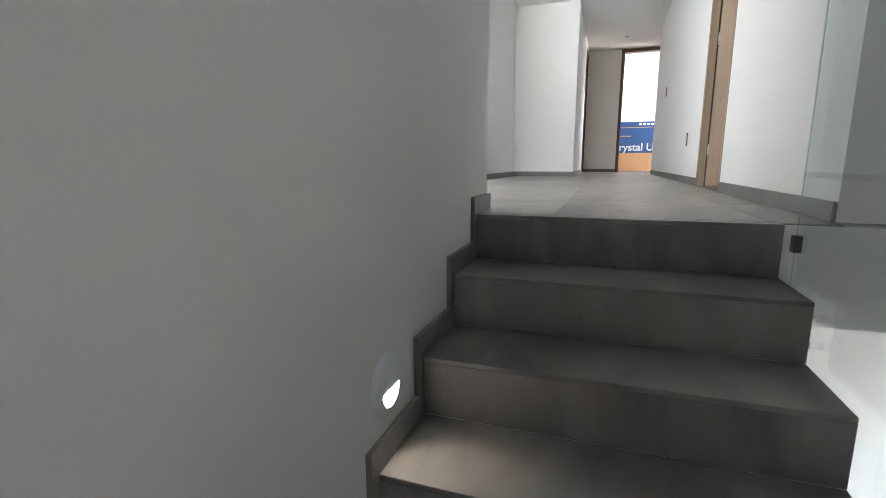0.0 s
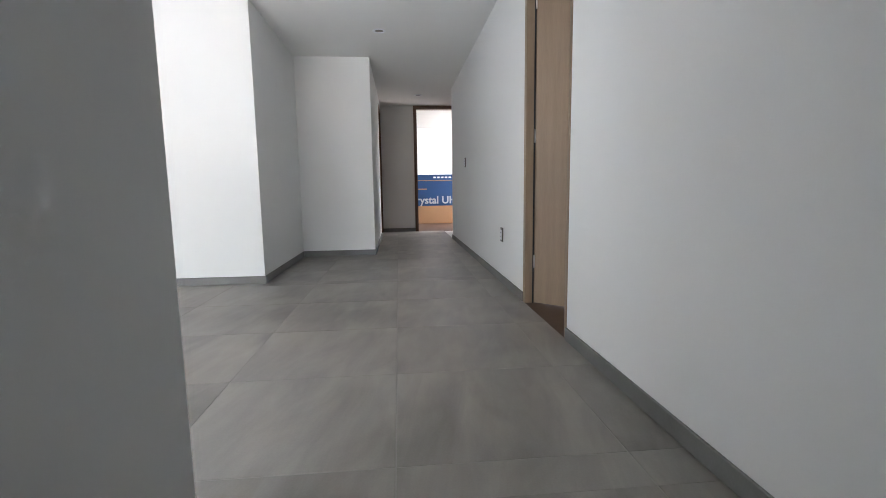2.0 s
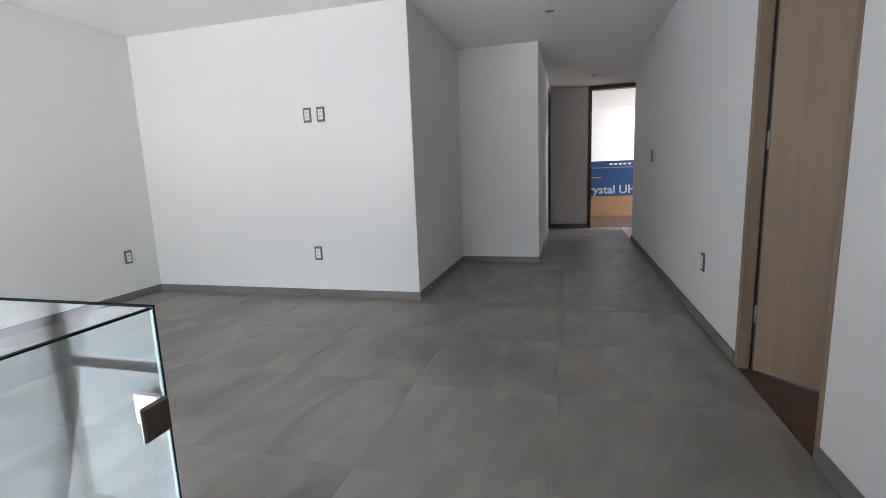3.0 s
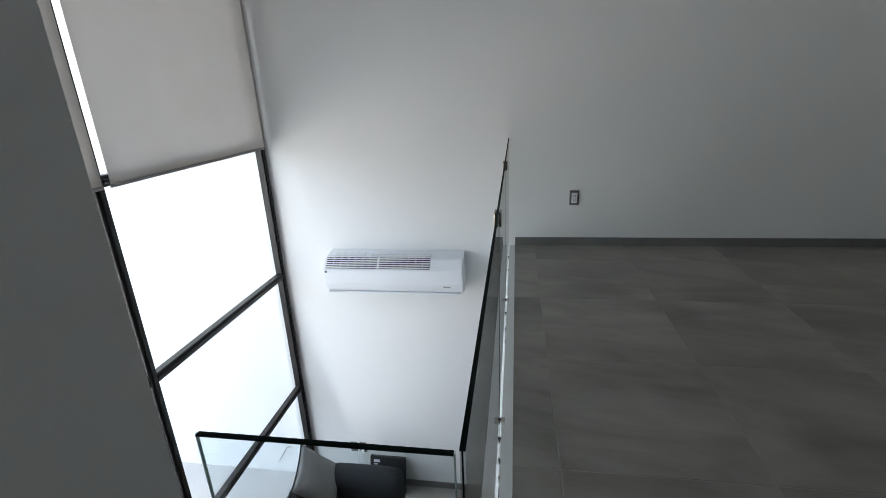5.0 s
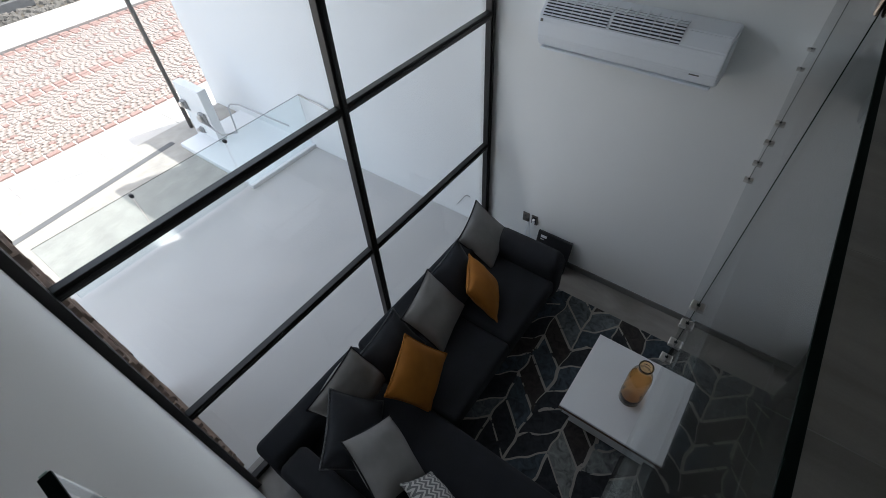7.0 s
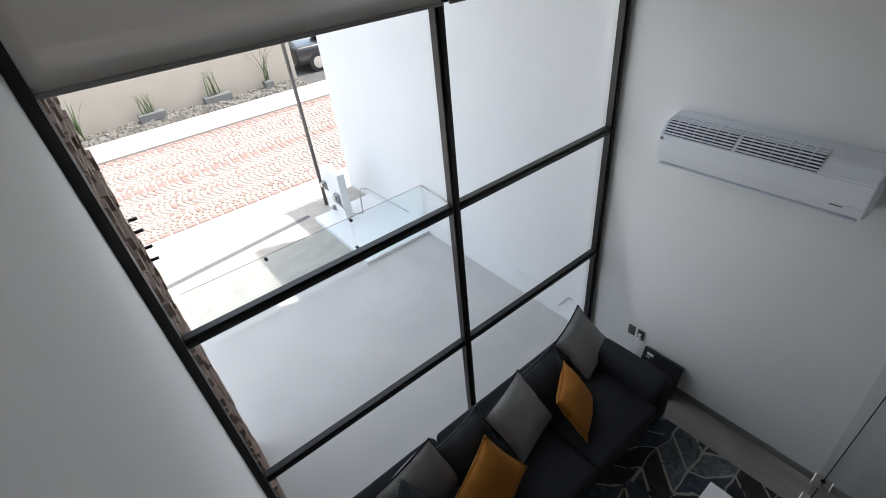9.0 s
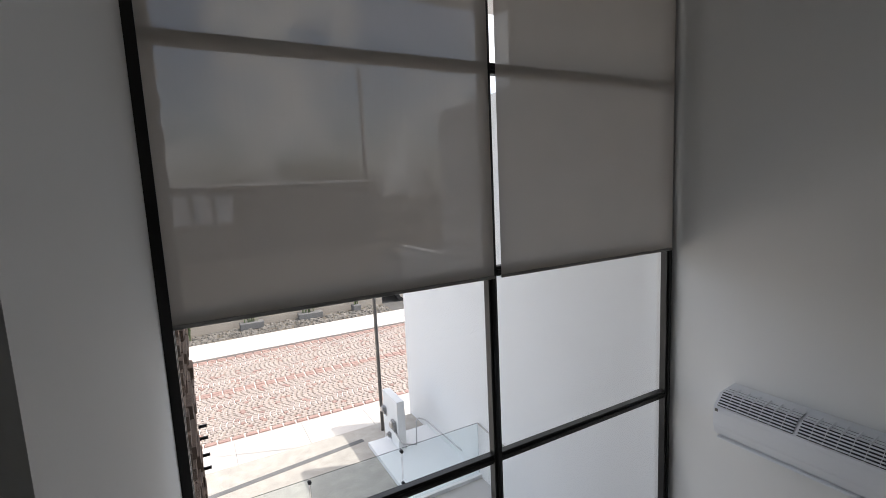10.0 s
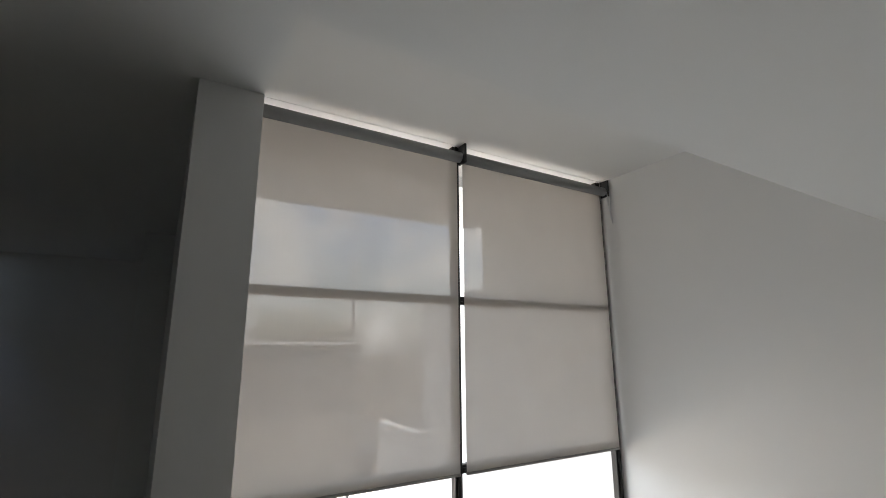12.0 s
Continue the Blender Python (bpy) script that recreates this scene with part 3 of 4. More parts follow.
def sloped_glass():
    bm = bmesh.new()
    top = [(0.0, 0.88), (-1.5, 0.88 - 1.5 * R / G)]
    bot = [(0.0, -0.30), (-1.5, -0.30 - 1.5 * R / G)]
    ring = [top[0], top[1], bot[1], bot[0]]
    f = [bm.verts.new((-0.005, y, z)) for y, z in ring]
    g = [bm.verts.new((0.005, y, z)) for y, z in ring]
    bm.faces.new(f), bm.faces.new(g[::-1])
    for i in range(4):
        bm.faces.new((f[i], g[i], g[(i + 1) % 4], f[(i + 1) % 4]))
    bmesh.ops.recalc_face_normals(bm, faces=bm.faces)
    p = part("glass_pane", bm, RAILGLASS, side_rail)
    p.visible_shadow = False
    bm = bmesh.new()
    tube(bm, [(0, 0.0022, -0.30), (0, 0.0022, 0.882), (0, -1.5, 0.882 - 1.5 * R / G)], 0.0013, 8)
    part("edge", bm, EDGELIGHT, side_rail, "polished glass edge", True)


sloped_glass()
bx("clip", (-0.014, -0.022, -0.085), (0.010, 0.008, -0.03), GREYPLATE, side_rail, 0.003, "brushed steel clip")
for y, z in ((-0.21, -0.235), (-0.21, -0.315), (-0.79, -0.585), (-0.79, -0.665)):
    cyl("standoff", (-0.032, y, z), (-0.006, y, z), 0.012, STEEL, side_rail, 16, "round steel standoff")

# ---- air conditioner ----
def air_conditioner():
    t = thing("air_conditioner", (XW, -0.440, -0.375), "long white wall-mounted air conditioner", "air conditioner")
    bm = bmesh.new()
    prof = [(0.0, 0.0), (0.17, 0.0), (0.222, 0.022), (0.245, 0.09), (0.245, 0.195), (0.238, 0.228), (0.17, 0.302), (0.0, 0.325)]
    L = 0.605
    a = [bm.verts.new((x, -L, z)) for x, z in prof]
    b = [bm.verts.new((x, L, z)) for x, z in prof]
    bm.faces.new(a), bm.faces.new(b[::-1])
    for i in range(len(prof)):
        j = (i + 1) % len(prof)
        bm.faces.new((a[i], b[i], b[j], a[j]))
    bmesh.ops.recalc_face_normals(bm, faces=bm.faces)
    es = [e for e in bm.edges]
    bmesh.ops.bevel(bm, geom=es, offset=0.008, segments=2, affect="EDGES")
    part("casing", bm, PLASTIC, t)
    # grille over the sloping top front: dark slot bed with white slats and ribs
    fold = [Vector((0.2395, 0, 0.2305)), Vector((0.171, 0, 0.3050)), Vector((0.085, 0, 0.3165))]
    nx = (Vector((0.737, 0, 0.676)), Vector((0.13, 0, 0.99)))
    for y0, y1 in ((-0.58, -0.13), (-0.11, 0.33)):
        bm = bmesh.new()
        q = [[bm.verts.new((p.x, y, p.z)) for y in (y0, y1)] for p in fold]
        bm.faces.new((q[0][0], q[0][1], q[1][1], q[1][0])), bm.faces.new((q[1][0], q[1][1], q[2][1], q[2][0]))
        part("grille_bed", bm, DARKSLOT, t, "dark air intake grille")
        for s in range(2):
            for k in range(5 if s == 0 else 3):
                c = fold[s].lerp(fold[s + 1], (k + 0.5) / (5 if s == 0 else 3)) + nx[s] * 0.002
                d = (fold[s + 1] - fold[s]).normalized() * (0.0048 if s == 0 else 0.0105)
                bm = bmesh.new()
                v = [bm.verts.new((p.x, y, p.z)) for y in (y0, y1) for p in (c - d, c + d, c + d + nx[s] * 0.003, c - d + nx[s] * 0.003)]
                for f in ((0, 1, 5, 4), (1, 2, 6, 5), (2, 3, 7, 6), (3, 0, 4, 7), (0, 3, 2, 1), (4, 5, 6, 7)):
                    bm.faces.new([v[m] for m in f])
                bmesh.ops.recalc_face_normals(bm, faces=bm.faces)
                part("slat", bm, PLASTIC, t)
        for k in range(1, 7):
            y = y0 + (y1 - y0) * k / 7
            bm = bmesh.new()
            tube(bm, [tuple(fold[0] + Vector((0.002, y, 0.002))), tuple(fold[1] + Vector((0.001, y, 0.003)))], 0.0016, 6)
            tube(bm, [tuple(fold[1] + Vector((0.001, y, 0.003))), tuple(fold[2] + Vector((0, y, 0.004)))], 0.006, 6)
            part("rib", bm, PLASTIC, t)
    bx("flap", (0.19, -0.58, -0.002), (0.236, 0.58, 0.012), PLASTIC, t, 0.004, "closed white air flap")
    bx("mark", (0.2452, 0.44, 0.075), (0.247, 0.50, 0.082), GREYPLATE, t)
    bx("mark", (0.2452, -0.59, 0.19), (0.247, -0.57, 0.21), GREYPLATE, t)
    return t


air_conditioner()


# ---- sockets and switches ----
def socket(at, facing, label="grey framed wall socket with white insert", insert=None):
    """Small plate 75 x 120 mm; facing is the wall's outward direction as degrees round z."""
    t = thing("wall_socket", at, label, "socket", "wall sockets")
    bx("plate", (-0.037, -0.009, -0.06), (0.037, 0.0, 0.06), GREYPLATE, t, 0.003, "grey metal cover plate")
    bx("insert", (-0.022, -0.0125, -0.042), (0.022, -0.0092, 0.042), insert or PLASTIC, t, 0.001, "socket insert")
    for z in (-0.018, 0.018):
        bx("slot", (-0.008, -0.0136, z - 0.005), (-0.004, -0.0127, z + 0.005), DARKSLOT, t)
        bx("slot", (0.004, -0.0136, z - 0.005), (0.008, -0.0127, z + 0.005), DARKSLOT, t)
    t.rotation_euler = (0, 0, radians(facing))
    return t


socket((-1.77, YN, 1.565), 0)
socket((-1.645, YN, 1.565), 0, "grey wall plate with a small white outlet")
socket((-1.77, YN, 0.392), 0)
socket((XW, 1.056, 0.401), 90)
socket((XW, 3.327, 0.393), 90)
socket((XR, 3.345, 0.412), -90)
socket((XR, 5.50, 1.138), -90, "grey framed light switch with white insert")
socket((XW, -1.072, -2.263), 90, "dark framed wall socket near the floor", GREYPLATE)
socket((XW, -0.974, -2.263), 90, "dark framed wall socket with plugs", BLACKPLASTIC)


def downlight(at, lit, face=None):
    face = face or LAMPOFF
    t = thing("downlight", at, "small round recessed ceiling light, " + ("lit" if lit else "switched off"), "ceiling light", "ceiling lights")
    bm = bmesh.new()
    lathe(bm, [(0.042, 0.0), (0.042, -0.004), (0.06, -0.007), (0.066, -0.004), (0.066, 0.0)], 28)
    part("ring", bm, PLASTIC, t, "white trim ring", True)
    cyl("lens", (0, 0, -0.002), (0, 0, 0.0), 0.043, LAMPON if lit else face, t, 24, "lamp face")
    return t


downlight((0.18, 4.37, ZC - 0.001), False)
downlight((0.695, 7.51, ZC - 0.001), False)
downlight((1.15, -2.47, ZC - 0.001), True)
downlight((-1.88, -0.52, ZV - 0.001), False, PLASTIC)
spot = new("stair_downlight_lamp", bpy.data.lights.new("stair_downlight_lamp", "SPOT"))
spot.data.energy, spot.data.spot_size, spot.data.spot_blend, spot.data.color, spot.data.shadow_soft_size = 0.40, radians(80), 0.7, (0.35, 0.55, 1.0), 0.03
spot.location = (1.15, -2.47, ZC - 0.012)


def step_light():
    t = thing("step_light", (0, -0.80, -0.335), "round white wall step light with a lit half-moon opening", "wall light")
    bm = bmesh.new()
    lathe(bm, [(0.0, 0.014), (0.068, 0.014), (0.078, 0.009), (0.081, 0.0)], 36)
    ob = part("cover", bm, PLASTIC, t, "white round cover", True)
    ob.matrix_local = Matrix.Rotation(radians(90), 4, "Y")
    bm = bmesh.new()
    c = bm.verts.new((0.0148, 0, -0.012))
    ring = [bm.verts.new((0.0148, 0.045 * math.cos(a), -0.012 + 0.045 * math.sin(a))) for a in [math.pi + math.pi * i / 20 for i in range(21)]]
    for p, q in zip(ring, ring[1:]):
        bm.faces.new((c, p, q))
    part("lens", bm, STEPGLOW, t, "glowing half-moon lens")
    ob = new("step_lamp", bpy.data.lights.new("step_lamp", "SPOT"))
    ob.data.energy, ob.data.spot_size, ob.data.spot_blend, ob.data.color, ob.data.shadow_soft_size = 0.050, radians(84), 0.6, (1, 0.88, 0.76), 0.015
    m = look((0.02, -0.80, -0.352), (0.20, -0.86, -0.62))
    ob.location, ob.rotation_euler = m.translation, m.to_euler()


step_light()

# ---- doors ----
door1 = tagged(new("door_1"), "pale oak bedroom door standing open in an oak frame", "door", kind="structure")
bx("jamb", (XR - 0.004, 2.61, 0), (XR + 0.138, 2.66, 2.33), OAK, door1, 0.002)
bx("jamb", (XR - 0.004, 1.797, 0), (XR + 0.138, 1.827, 2.33), OAK, door1, 0.002)
bx("head", (XR - 0.006, 1.8275, 2.27), (XR + 0.138, 2.6095, 2.33), OAK, door1, 0.002)
bx("seal", (XR + 0.048, 2.605, 0.0), (XR + 0.058, 2.6095, 2.27), DARKSLOT, door1, 0, "dark rubber seal")
leaf = bx("leaf", (0.0, -0.020, 0.012), (0.74, 0.020, 2.26), OAK, door1, 0.002)
leaf.location, leaf.rotation_euler = (XR + 0.066, 2.586, 0), (0, 0, radians(-42))
for z in (0.25, 1.1, 1.95):
    cyl("hinge", (XR + 0.056, 2.592, z), (XR + 0.056, 2.592, z + 0.09), 0.007, STEEL, door1, 10)
bm = bmesh.new()
add_cyl(bm, (0.68, -0.020, 1.02), (0.68, -0.026, 1.02), 0.026, 20), add_cyl(bm, (0.68, -0.024, 1.02), (0.68, -0.068, 1.02), 0.009, 12), add_cyl(bm, (0.685, -0.064, 1.02), (0.56, -0.064, 1.02), 0.009, 12)
part("door_handle", bm, STEEL, leaf, "slim steel lever handle")
door2 = tagged(new("door_2"), "dark walnut doorway frame at the corridor's end", "door", kind="structure")
bx("jamb", (0.64, 8.47, 0), (0.70, 8.63, 2.366), WALNUT, door2, 0.002)
bx("jamb", (1.62, 8.47, 0), (1.68, 8.63, 2.366), WALNUT, door2, 0.002)
bx("head", (0.7005, 8.47, 2.305), (1.6195, 8.63, 2.366), WALNUT, door2, 0.002)
door3 = tagged(new("door_3"), "dark walnut door frame in the corridor side wall", "door", kind="structure")
bx("jamb", (-0.13, 7.585, 0), (0.024, 7.63, 2.27), WALNUT, door3, 0.002)
bx("jamb", (-0.13, 8.37, 0), (0.026, 8.415, 2.27), WALNUT, door3, 0.002)
bx("head", (-0.13, 7.6305, 2.22), (0.024, 8.3695, 2.27), WALNUT, door3, 0.002)
bx("leaf", (-0.11, 7.635, 0.01), (-0.07, 8.365, 2.215), OAK, door3, 0.002)

# ---- boxed television in the end room ----
tv = thing("tv_box", (1.35, 10.6, 0.0), "large cardboard box with a blue printed upper half on the floor", "box")
bx("carton", (-0.75, -0.09, 0.0), (0.75, 0.09, 0.42), CARDBOARD, tv, 0.004, "plain cardboard lower part")
bx("blue_sleeve", (-0.755, -0.095, 0.4205), (0.755, 0.095, 1.15), BOXBLUE, tv, 0.004, "blue printed card")
bx("lid_gap", (-0.755, -0.0975, 1.005), (0.755, -0.0955, 1.02), CARDBOARD, tv, 0, "bare card edge under the lid")
bx("pale_stripe", (-0.74, -0.098, 0.80), (-0.36, -0.0955, 0.825), CARDBOARD, tv)


def lettering(name, text, size, at, rot, material, parent):
    cu = bpy.data.curves.new(name, "FONT")
    cu.body, cu.size, cu.extrude, cu.offset = text, size, 0.0008, 0.005
    tmp = bpy.data.objects.new(name, cu)
    scene.collection.objects.link(tmp)
    me = bpy.data.meshes.new_from_object(tmp.evaluated_get(bpy.context.evaluated_depsgraph_get()))
    bpy.data.objects.remove(tmp)
    me.materials.clear()
    me.materials.append(material)
    ob = new(name, me)
    ob.parent = parent
    ob.matrix_local = pose(*at, *rot)
    return ob


lettering("lettering", "Crystal UH", 0.245, (-0.79, -0.097, 0.475), (90, 0, 0), PRINTGREY, tv)
for k in range(5):
    bx("print_bar", (-0.2 + k * 0.09, -0.098, 1.065), (-0.14 + k * 0.09, -0.0955, 1.10), PRINTWHITE, tv)
downlight((1.35, 10.0, ZC - 0.001), False, PLASTIC)


def zigzag_mat(name):
    """White cloth with woven grey zigzag rows."""
    m, n, l, b = tree(name)
    tc, sep = n.new("ShaderNodeTexCoord"), n.new("ShaderNodeSeparateXYZ")
    l.new(tc.outputs["Object"], sep.inputs[0])
    ops = []
    for op, v in (("PINGPONG", 0.025), ("MULTIPLY", 1.6), ("ADD", 0.0), ("PINGPONG", 0.024), ("GREATER_THAN", 0.011)):
        k = n.new("ShaderNodeMath")
        k.operation = op
        k.inputs[1].default_value = v
        ops.append(k)
    l.new(sep.outputs[0], ops[0].inputs[0]), l.new(ops[0].outputs[0], ops[1].inputs[0])
    l.new(ops[1].outputs[0], ops[2].inputs[0]), l.new(sep.outputs[1], ops[2].inputs[1])
    l.new(ops[2].outputs[0], ops[3].inputs[0]), l.new(ops[3].outputs[0], ops[4].inputs[0])
    mix = n.new("ShaderNodeMix")
    mix.data_type = "RGBA"
    mix.inputs["A"].default_value, mix.inputs["B"].default_value = (0.55, 0.54, 0.52, 1), (0.17, 0.17, 0.17, 1)
    l.new(ops[4].outputs[0], mix.inputs["Factor"]), l.new(mix.outputs["Result"], b.inputs["Base Color"])
    b.inputs["Roughness"].default_value = 0.95
    return m

DARKWELT = mat("dark_welt_cloth", (0.008, 0.008, 0.01), 0.9)
PALEWELT = mat("grey_welt_cloth", (0.10, 0.105, 0.11), 0.9)

# ---- living room ----
def soft_box(name, lo, hi, material, parent, r=0.05, puff=0.0, label="", seed=0):
    """Upholstered block: rounded, slightly crowned, with uneven faces."""
    bm = bmesh.new()
    add_box(bm, lo, hi, r, 4)
    bmesh.ops.subdivide_edges(bm, edges=[e for e in bm.edges if e.calc_length() > 0.2], cuts=5, use_grid_fill=True)
    mid = (Vector(lo) + Vector(hi)) / 2
    half = (Vector(hi) - Vector(lo)) / 2
    for v in bm.verts:
        d = Vector([(v.co[i] - mid[i]) / half[i] for i in range(3)])
        k = max(0, 1 - d.x ** 2) * max(0, 1 - d.y ** 2)
        v.co.z += puff * k * (1 if d.z > 0 else 0)
        v.co += Vector((1, 1, 1)) * 0.008 * noise.noise(v.co * 4 + Vector((seed, 0, 0)))
    return part(name, bm, material, parent, label, True)


def cushion(at, size, rot, material, label, category="cushion", piping=None, group="sofa cushions", thick=0.17):
    """Stuffed square cushion with pinched corners and a welted edge."""
    t = thing("cushion", at, label, category, group)
    t.rotation_euler = [radians(a) for a in rot]
    n = 18
    bm = bmesh.new()
    s = size / 2
    top, bot = {}, {}
    rnd = random.Random(label + str(at))
    ph = rnd.random() * 9
    edge = {}
    for i in range(n + 1):
        for j in range(n + 1):
            u, v = -1 + 2 * i / n, -1 + 2 * j / n
            pinch = 1 - 0.07 * (1 - abs(u) ** 2) * abs(v) ** 3 - 0.0
            pinch2 = 1 - 0.07 * (1 - abs(v) ** 2) * abs(u) ** 3
            x, y = u * s * pinch2, v * s * pinch
            h = thick / 2 * ((1 - abs(u) ** 2.6) * (1 - abs(v) ** 2.6)) ** 0.55
            w = 0.012 * noise.noise(Vector((u * 1.7 + ph, v * 1.7, 0)))
            border = i in (0, n) or j in (0, n)
            top[i, j] = bm.verts.new((x, y, h + (0 if border else w)))
            bot[i, j] = top[i, j] if border else bm.verts.new((x, y, -h + w))
            if border:
                edge[i, j] = (x, y, 0)
    for i in range(n):
        for j in range(n):
            bm.faces.new((top[i, j], top[i + 1, j], top[i + 1, j + 1], top[i, j + 1]))
            bm.faces.new((bot[i, j + 1], bot[i + 1, j + 1], bot[i + 1, j], bot[i, j]))
    part("cover", bm, material, t, "", True)
    loop = [(i, 0) for i in range(n)] + [(n, j) for j in range(n)] + [(i, n) for i in range(n, 0, -1)] + [(0, j) for j in range(n, 0, -1)]
    bm = bmesh.new()
    pts = [edge[k] for k in loop]
    tube(bm, pts + [pts[0]], 0.0065, 6)
    part("piping", bm, piping or material, t, "dark welted edge" if piping else "", True)
    return t


sofa = thing("corner_sofa", (-1.75, -1.05, ZL), "charcoal grey cloth corner sofa with a chaise, facing a low table", "sofa")
soft_box("back", (-1.33, -0.32, 0.10), (0.435, -0.10, 0.70), CLOTH, sofa, 0.05, 0.01, seed=1)
soft_box("back", (0.44, -0.335, 0.10), (1.43, -0.10, 0.705), CLOTH, sofa, 0.05, 0.01, seed=11)
soft_box("arm", (-1.44, -0.11, 0.10), (-1.17, 0.62, 0.63), CLOTH, sofa, 0.09, 0.02, "rounded arm", 2)
soft_box("arm", (1.20, -0.11, 0.10), (1.43, 0.9, 0.66), CLOTH, sofa, 0.06, 0.02, "low side back", 3)
soft_box("base", (-1.20, -0.20, 0.07), (1.20, 0.58, 0.28), CLOTH, sofa, 0.02, 0.0, seed=4)
soft_box("seat", (-1.195, -0.20, 0.285), (-0.40, 0.63, 0.45), CLOTH, sofa, 0.045, 0.025, "seat cushion", 5)
soft_box("seat", (-0.395, -0.20, 0.285), (0.42, 0.63, 0.45), CLOTH, sofa, 0.045, 0.025, "seat cushion", 6)
soft_box("chaise_base", (0.43, 0.585, 0.07), (1.195, 1.60, 0.28), CLOTH, sofa, 0.02, 0.0, seed=7)
soft_box("chaise_seat", (0.425, -0.20, 0.285), (1.195, 1.62, 0.45), CLOTH, sofa, 0.045, 0.025, "long chaise cushion", 8)
for x, y in ((-1.4, -0.26), (1.37, -0.27), (-1.4, 0.45), (0.46, 1.44), (1.13, 1.44)):
    bx("leg", (x - 0.025, y - 0.025, 0.0), (x + 0.025, y + 0.025, 0.12), BLACKPLASTIC, sofa, 0.004)

ZSEAT = ZL + 0.46
cushion((-2.895, -1.18, ZL + 0.665), 0.49, (-49, 11, 13), GREYCLOTH, "light grey square cushion leaning on the sofa back", piping=DARKWELT)
cushion((-2.32, -1.10, ZL + 0.67), 0.48, (-58, 4, 3), CLOTH2, "dark slate square cushion leaning on the sofa back", piping=PALEWELT)
cushion((-1.925, -1.035, ZL + 0.675), 0.51, (-50, 5, 13), GREYCLOTH, "light grey square cushion leaning on the sofa back", piping=DARKWELT)
cushion((-1.45, -1.09, ZL + 0.665), 0.47, (-60, 8, 4), CLOTH2, "dark slate square cushion leaning on the sofa back", piping=PALEWELT)
cushion((-1.008, -1.11, ZL + 0.695), 0.51, (-71, 18, 0), GREYCLOTH, "light grey square cushion leaning on the sofa back", piping=DARKWELT)
cushion((-2.371, -0.853, ZL + 0.655), 0.45, (-55, -4, 32), MUSTARD, "mustard velvet cushion standing on the sofa")
cushion((-1.395, -0.80, ZL + 0.69), 0.46, (-54, 19, 18), MUSTARD, "mustard velvet cushion standing on the sofa")
cushion((-0.80, -0.88, ZL + 0.70), 0.50, (-52, 12, 36), CLOTH2, "dark slate cushion in the sofa's corner", piping=PALEWELT)
cushion((-0.79, -0.585, ZL + 0.705), 0.48, (-39, 18, 72), GREYCLOTH, "light grey cushion leaning on the low side back", piping=DARKWELT)
ZIGZAG = zigzag_mat("zigzag_cushion_cloth")
cushion((-0.80, -0.20, ZSEAT + 0.15), 0.35, (-49, 0, 78), ZIGZAG, "small white and grey zigzag cushion on the chaise", thick=0.13)

rug = thing("rug", (-2.1, 0.55, ZL), "slate patterned rug with cream chevron lines", "rug")
bx("carpet", (-1.12, -1.35, 0.0), (1.2, 1.35, 0.012), RUG, rug, 0.004)


def coffee_table():
    t = thing("coffee_table", (-2.33, 0.622, ZL + 0.012), "low white lacquered coffee table with a brown edge", "table")
    bx("tabletop", (-0.385, -0.485, 0.325), (0.385, 0.485, 0.345), TABLEWHITE, t, 0.002)
    bx("edge_band", (-0.388, -0.488, 0.300), (0.388, 0.488, 0.3245), TABLEWOOD, t, 0.002, "brown wooden edge")
    bx("lower_frame", (-0.36, -0.46, 0.20), (0.36, 0.46, 0.2995), TABLEWHITE, t, 0.003)
    bx("plinth", (-0.30, -0.40, 0.0), (0.30, 0.40, 0.1995), TABLEWHITE, t, 0.003)
    return t


coffee_table()
ZT = ZL + 0.357


def bottle(at, wide, tall, label, category):
    t = thing("glass_bottle", at, label, category, "")
    bm = bmesh.new()
    out = [(0.0, 0.0), (0.048, 0.0), (0.056, 0.008), (0.058, 0.06), (0.057, 0.19), (0.050, 0.225), (0.034, 0.245), (0.031, 0.268), (0.036, 0.276), (0.0355, 0.285)]
    inn = [(0.031, 0.2835), (0.0285, 0.266), (0.0315, 0.245), (0.0475, 0.2235), (0.0545, 0.189), (0.0555, 0.06), (0.053, 0.012), (0.0, 0.009)]
    lathe(bm, [(r * wide, h * tall) for r, h in out + inn], 32)
    bmesh.ops.remove_doubles(bm, verts=bm.verts, dist=0.0002)
    part("body", bm, AMBER, t, "", True)
    return t


bottle((-2.30, 0.55, ZT + 0.001), 1.45, 1.75, "amber glass bottle vase on the coffee table", "vase")

router = thing("router_box", (XW + 0.14, -0.705, ZL), "thin black electronic box leaning against the wall behind the sofa", "router")
router.rotation_euler = (0, radians(-15), 0)
bx("casing", (-0.028, -0.19, 0.008), (0.006, 0.19, 0.40), BLACKPLASTIC, router, 0.006)
bx("label_plate", (0.0065, -0.15, 0.335), (0.0075, -0.085, 0.365), PRINTWHITE, router, 0, "white printed label")
bx("label_bar", (0.0065, -0.15, 0.31), (0.0075, -0.11, 0.32), PRINTWHITE, router)
for y, z in ((-0.974, -2.286), (-0.974, -2.248)):
    plug = thing("power_plug", (XW + 0.0145, y, z), "small white plug in the wall socket", "plug", "plugs")
    bx("plug_body", (0, -0.013, -0.011), (0.032, 0.013, 0.011), PLASTIC, plug, 0.004)
bm = bmesh.new()
tube(bm, [(XW + 0.045, -1.005, -2.305), (XW + 0.055, -1.00, -2.38), (XW + 0.04, -0.985, -2.45), (XW + 0.05, -0.96, -2.6), (XW + 0.10, -0.9, ZL + 0.01)], 0.004)
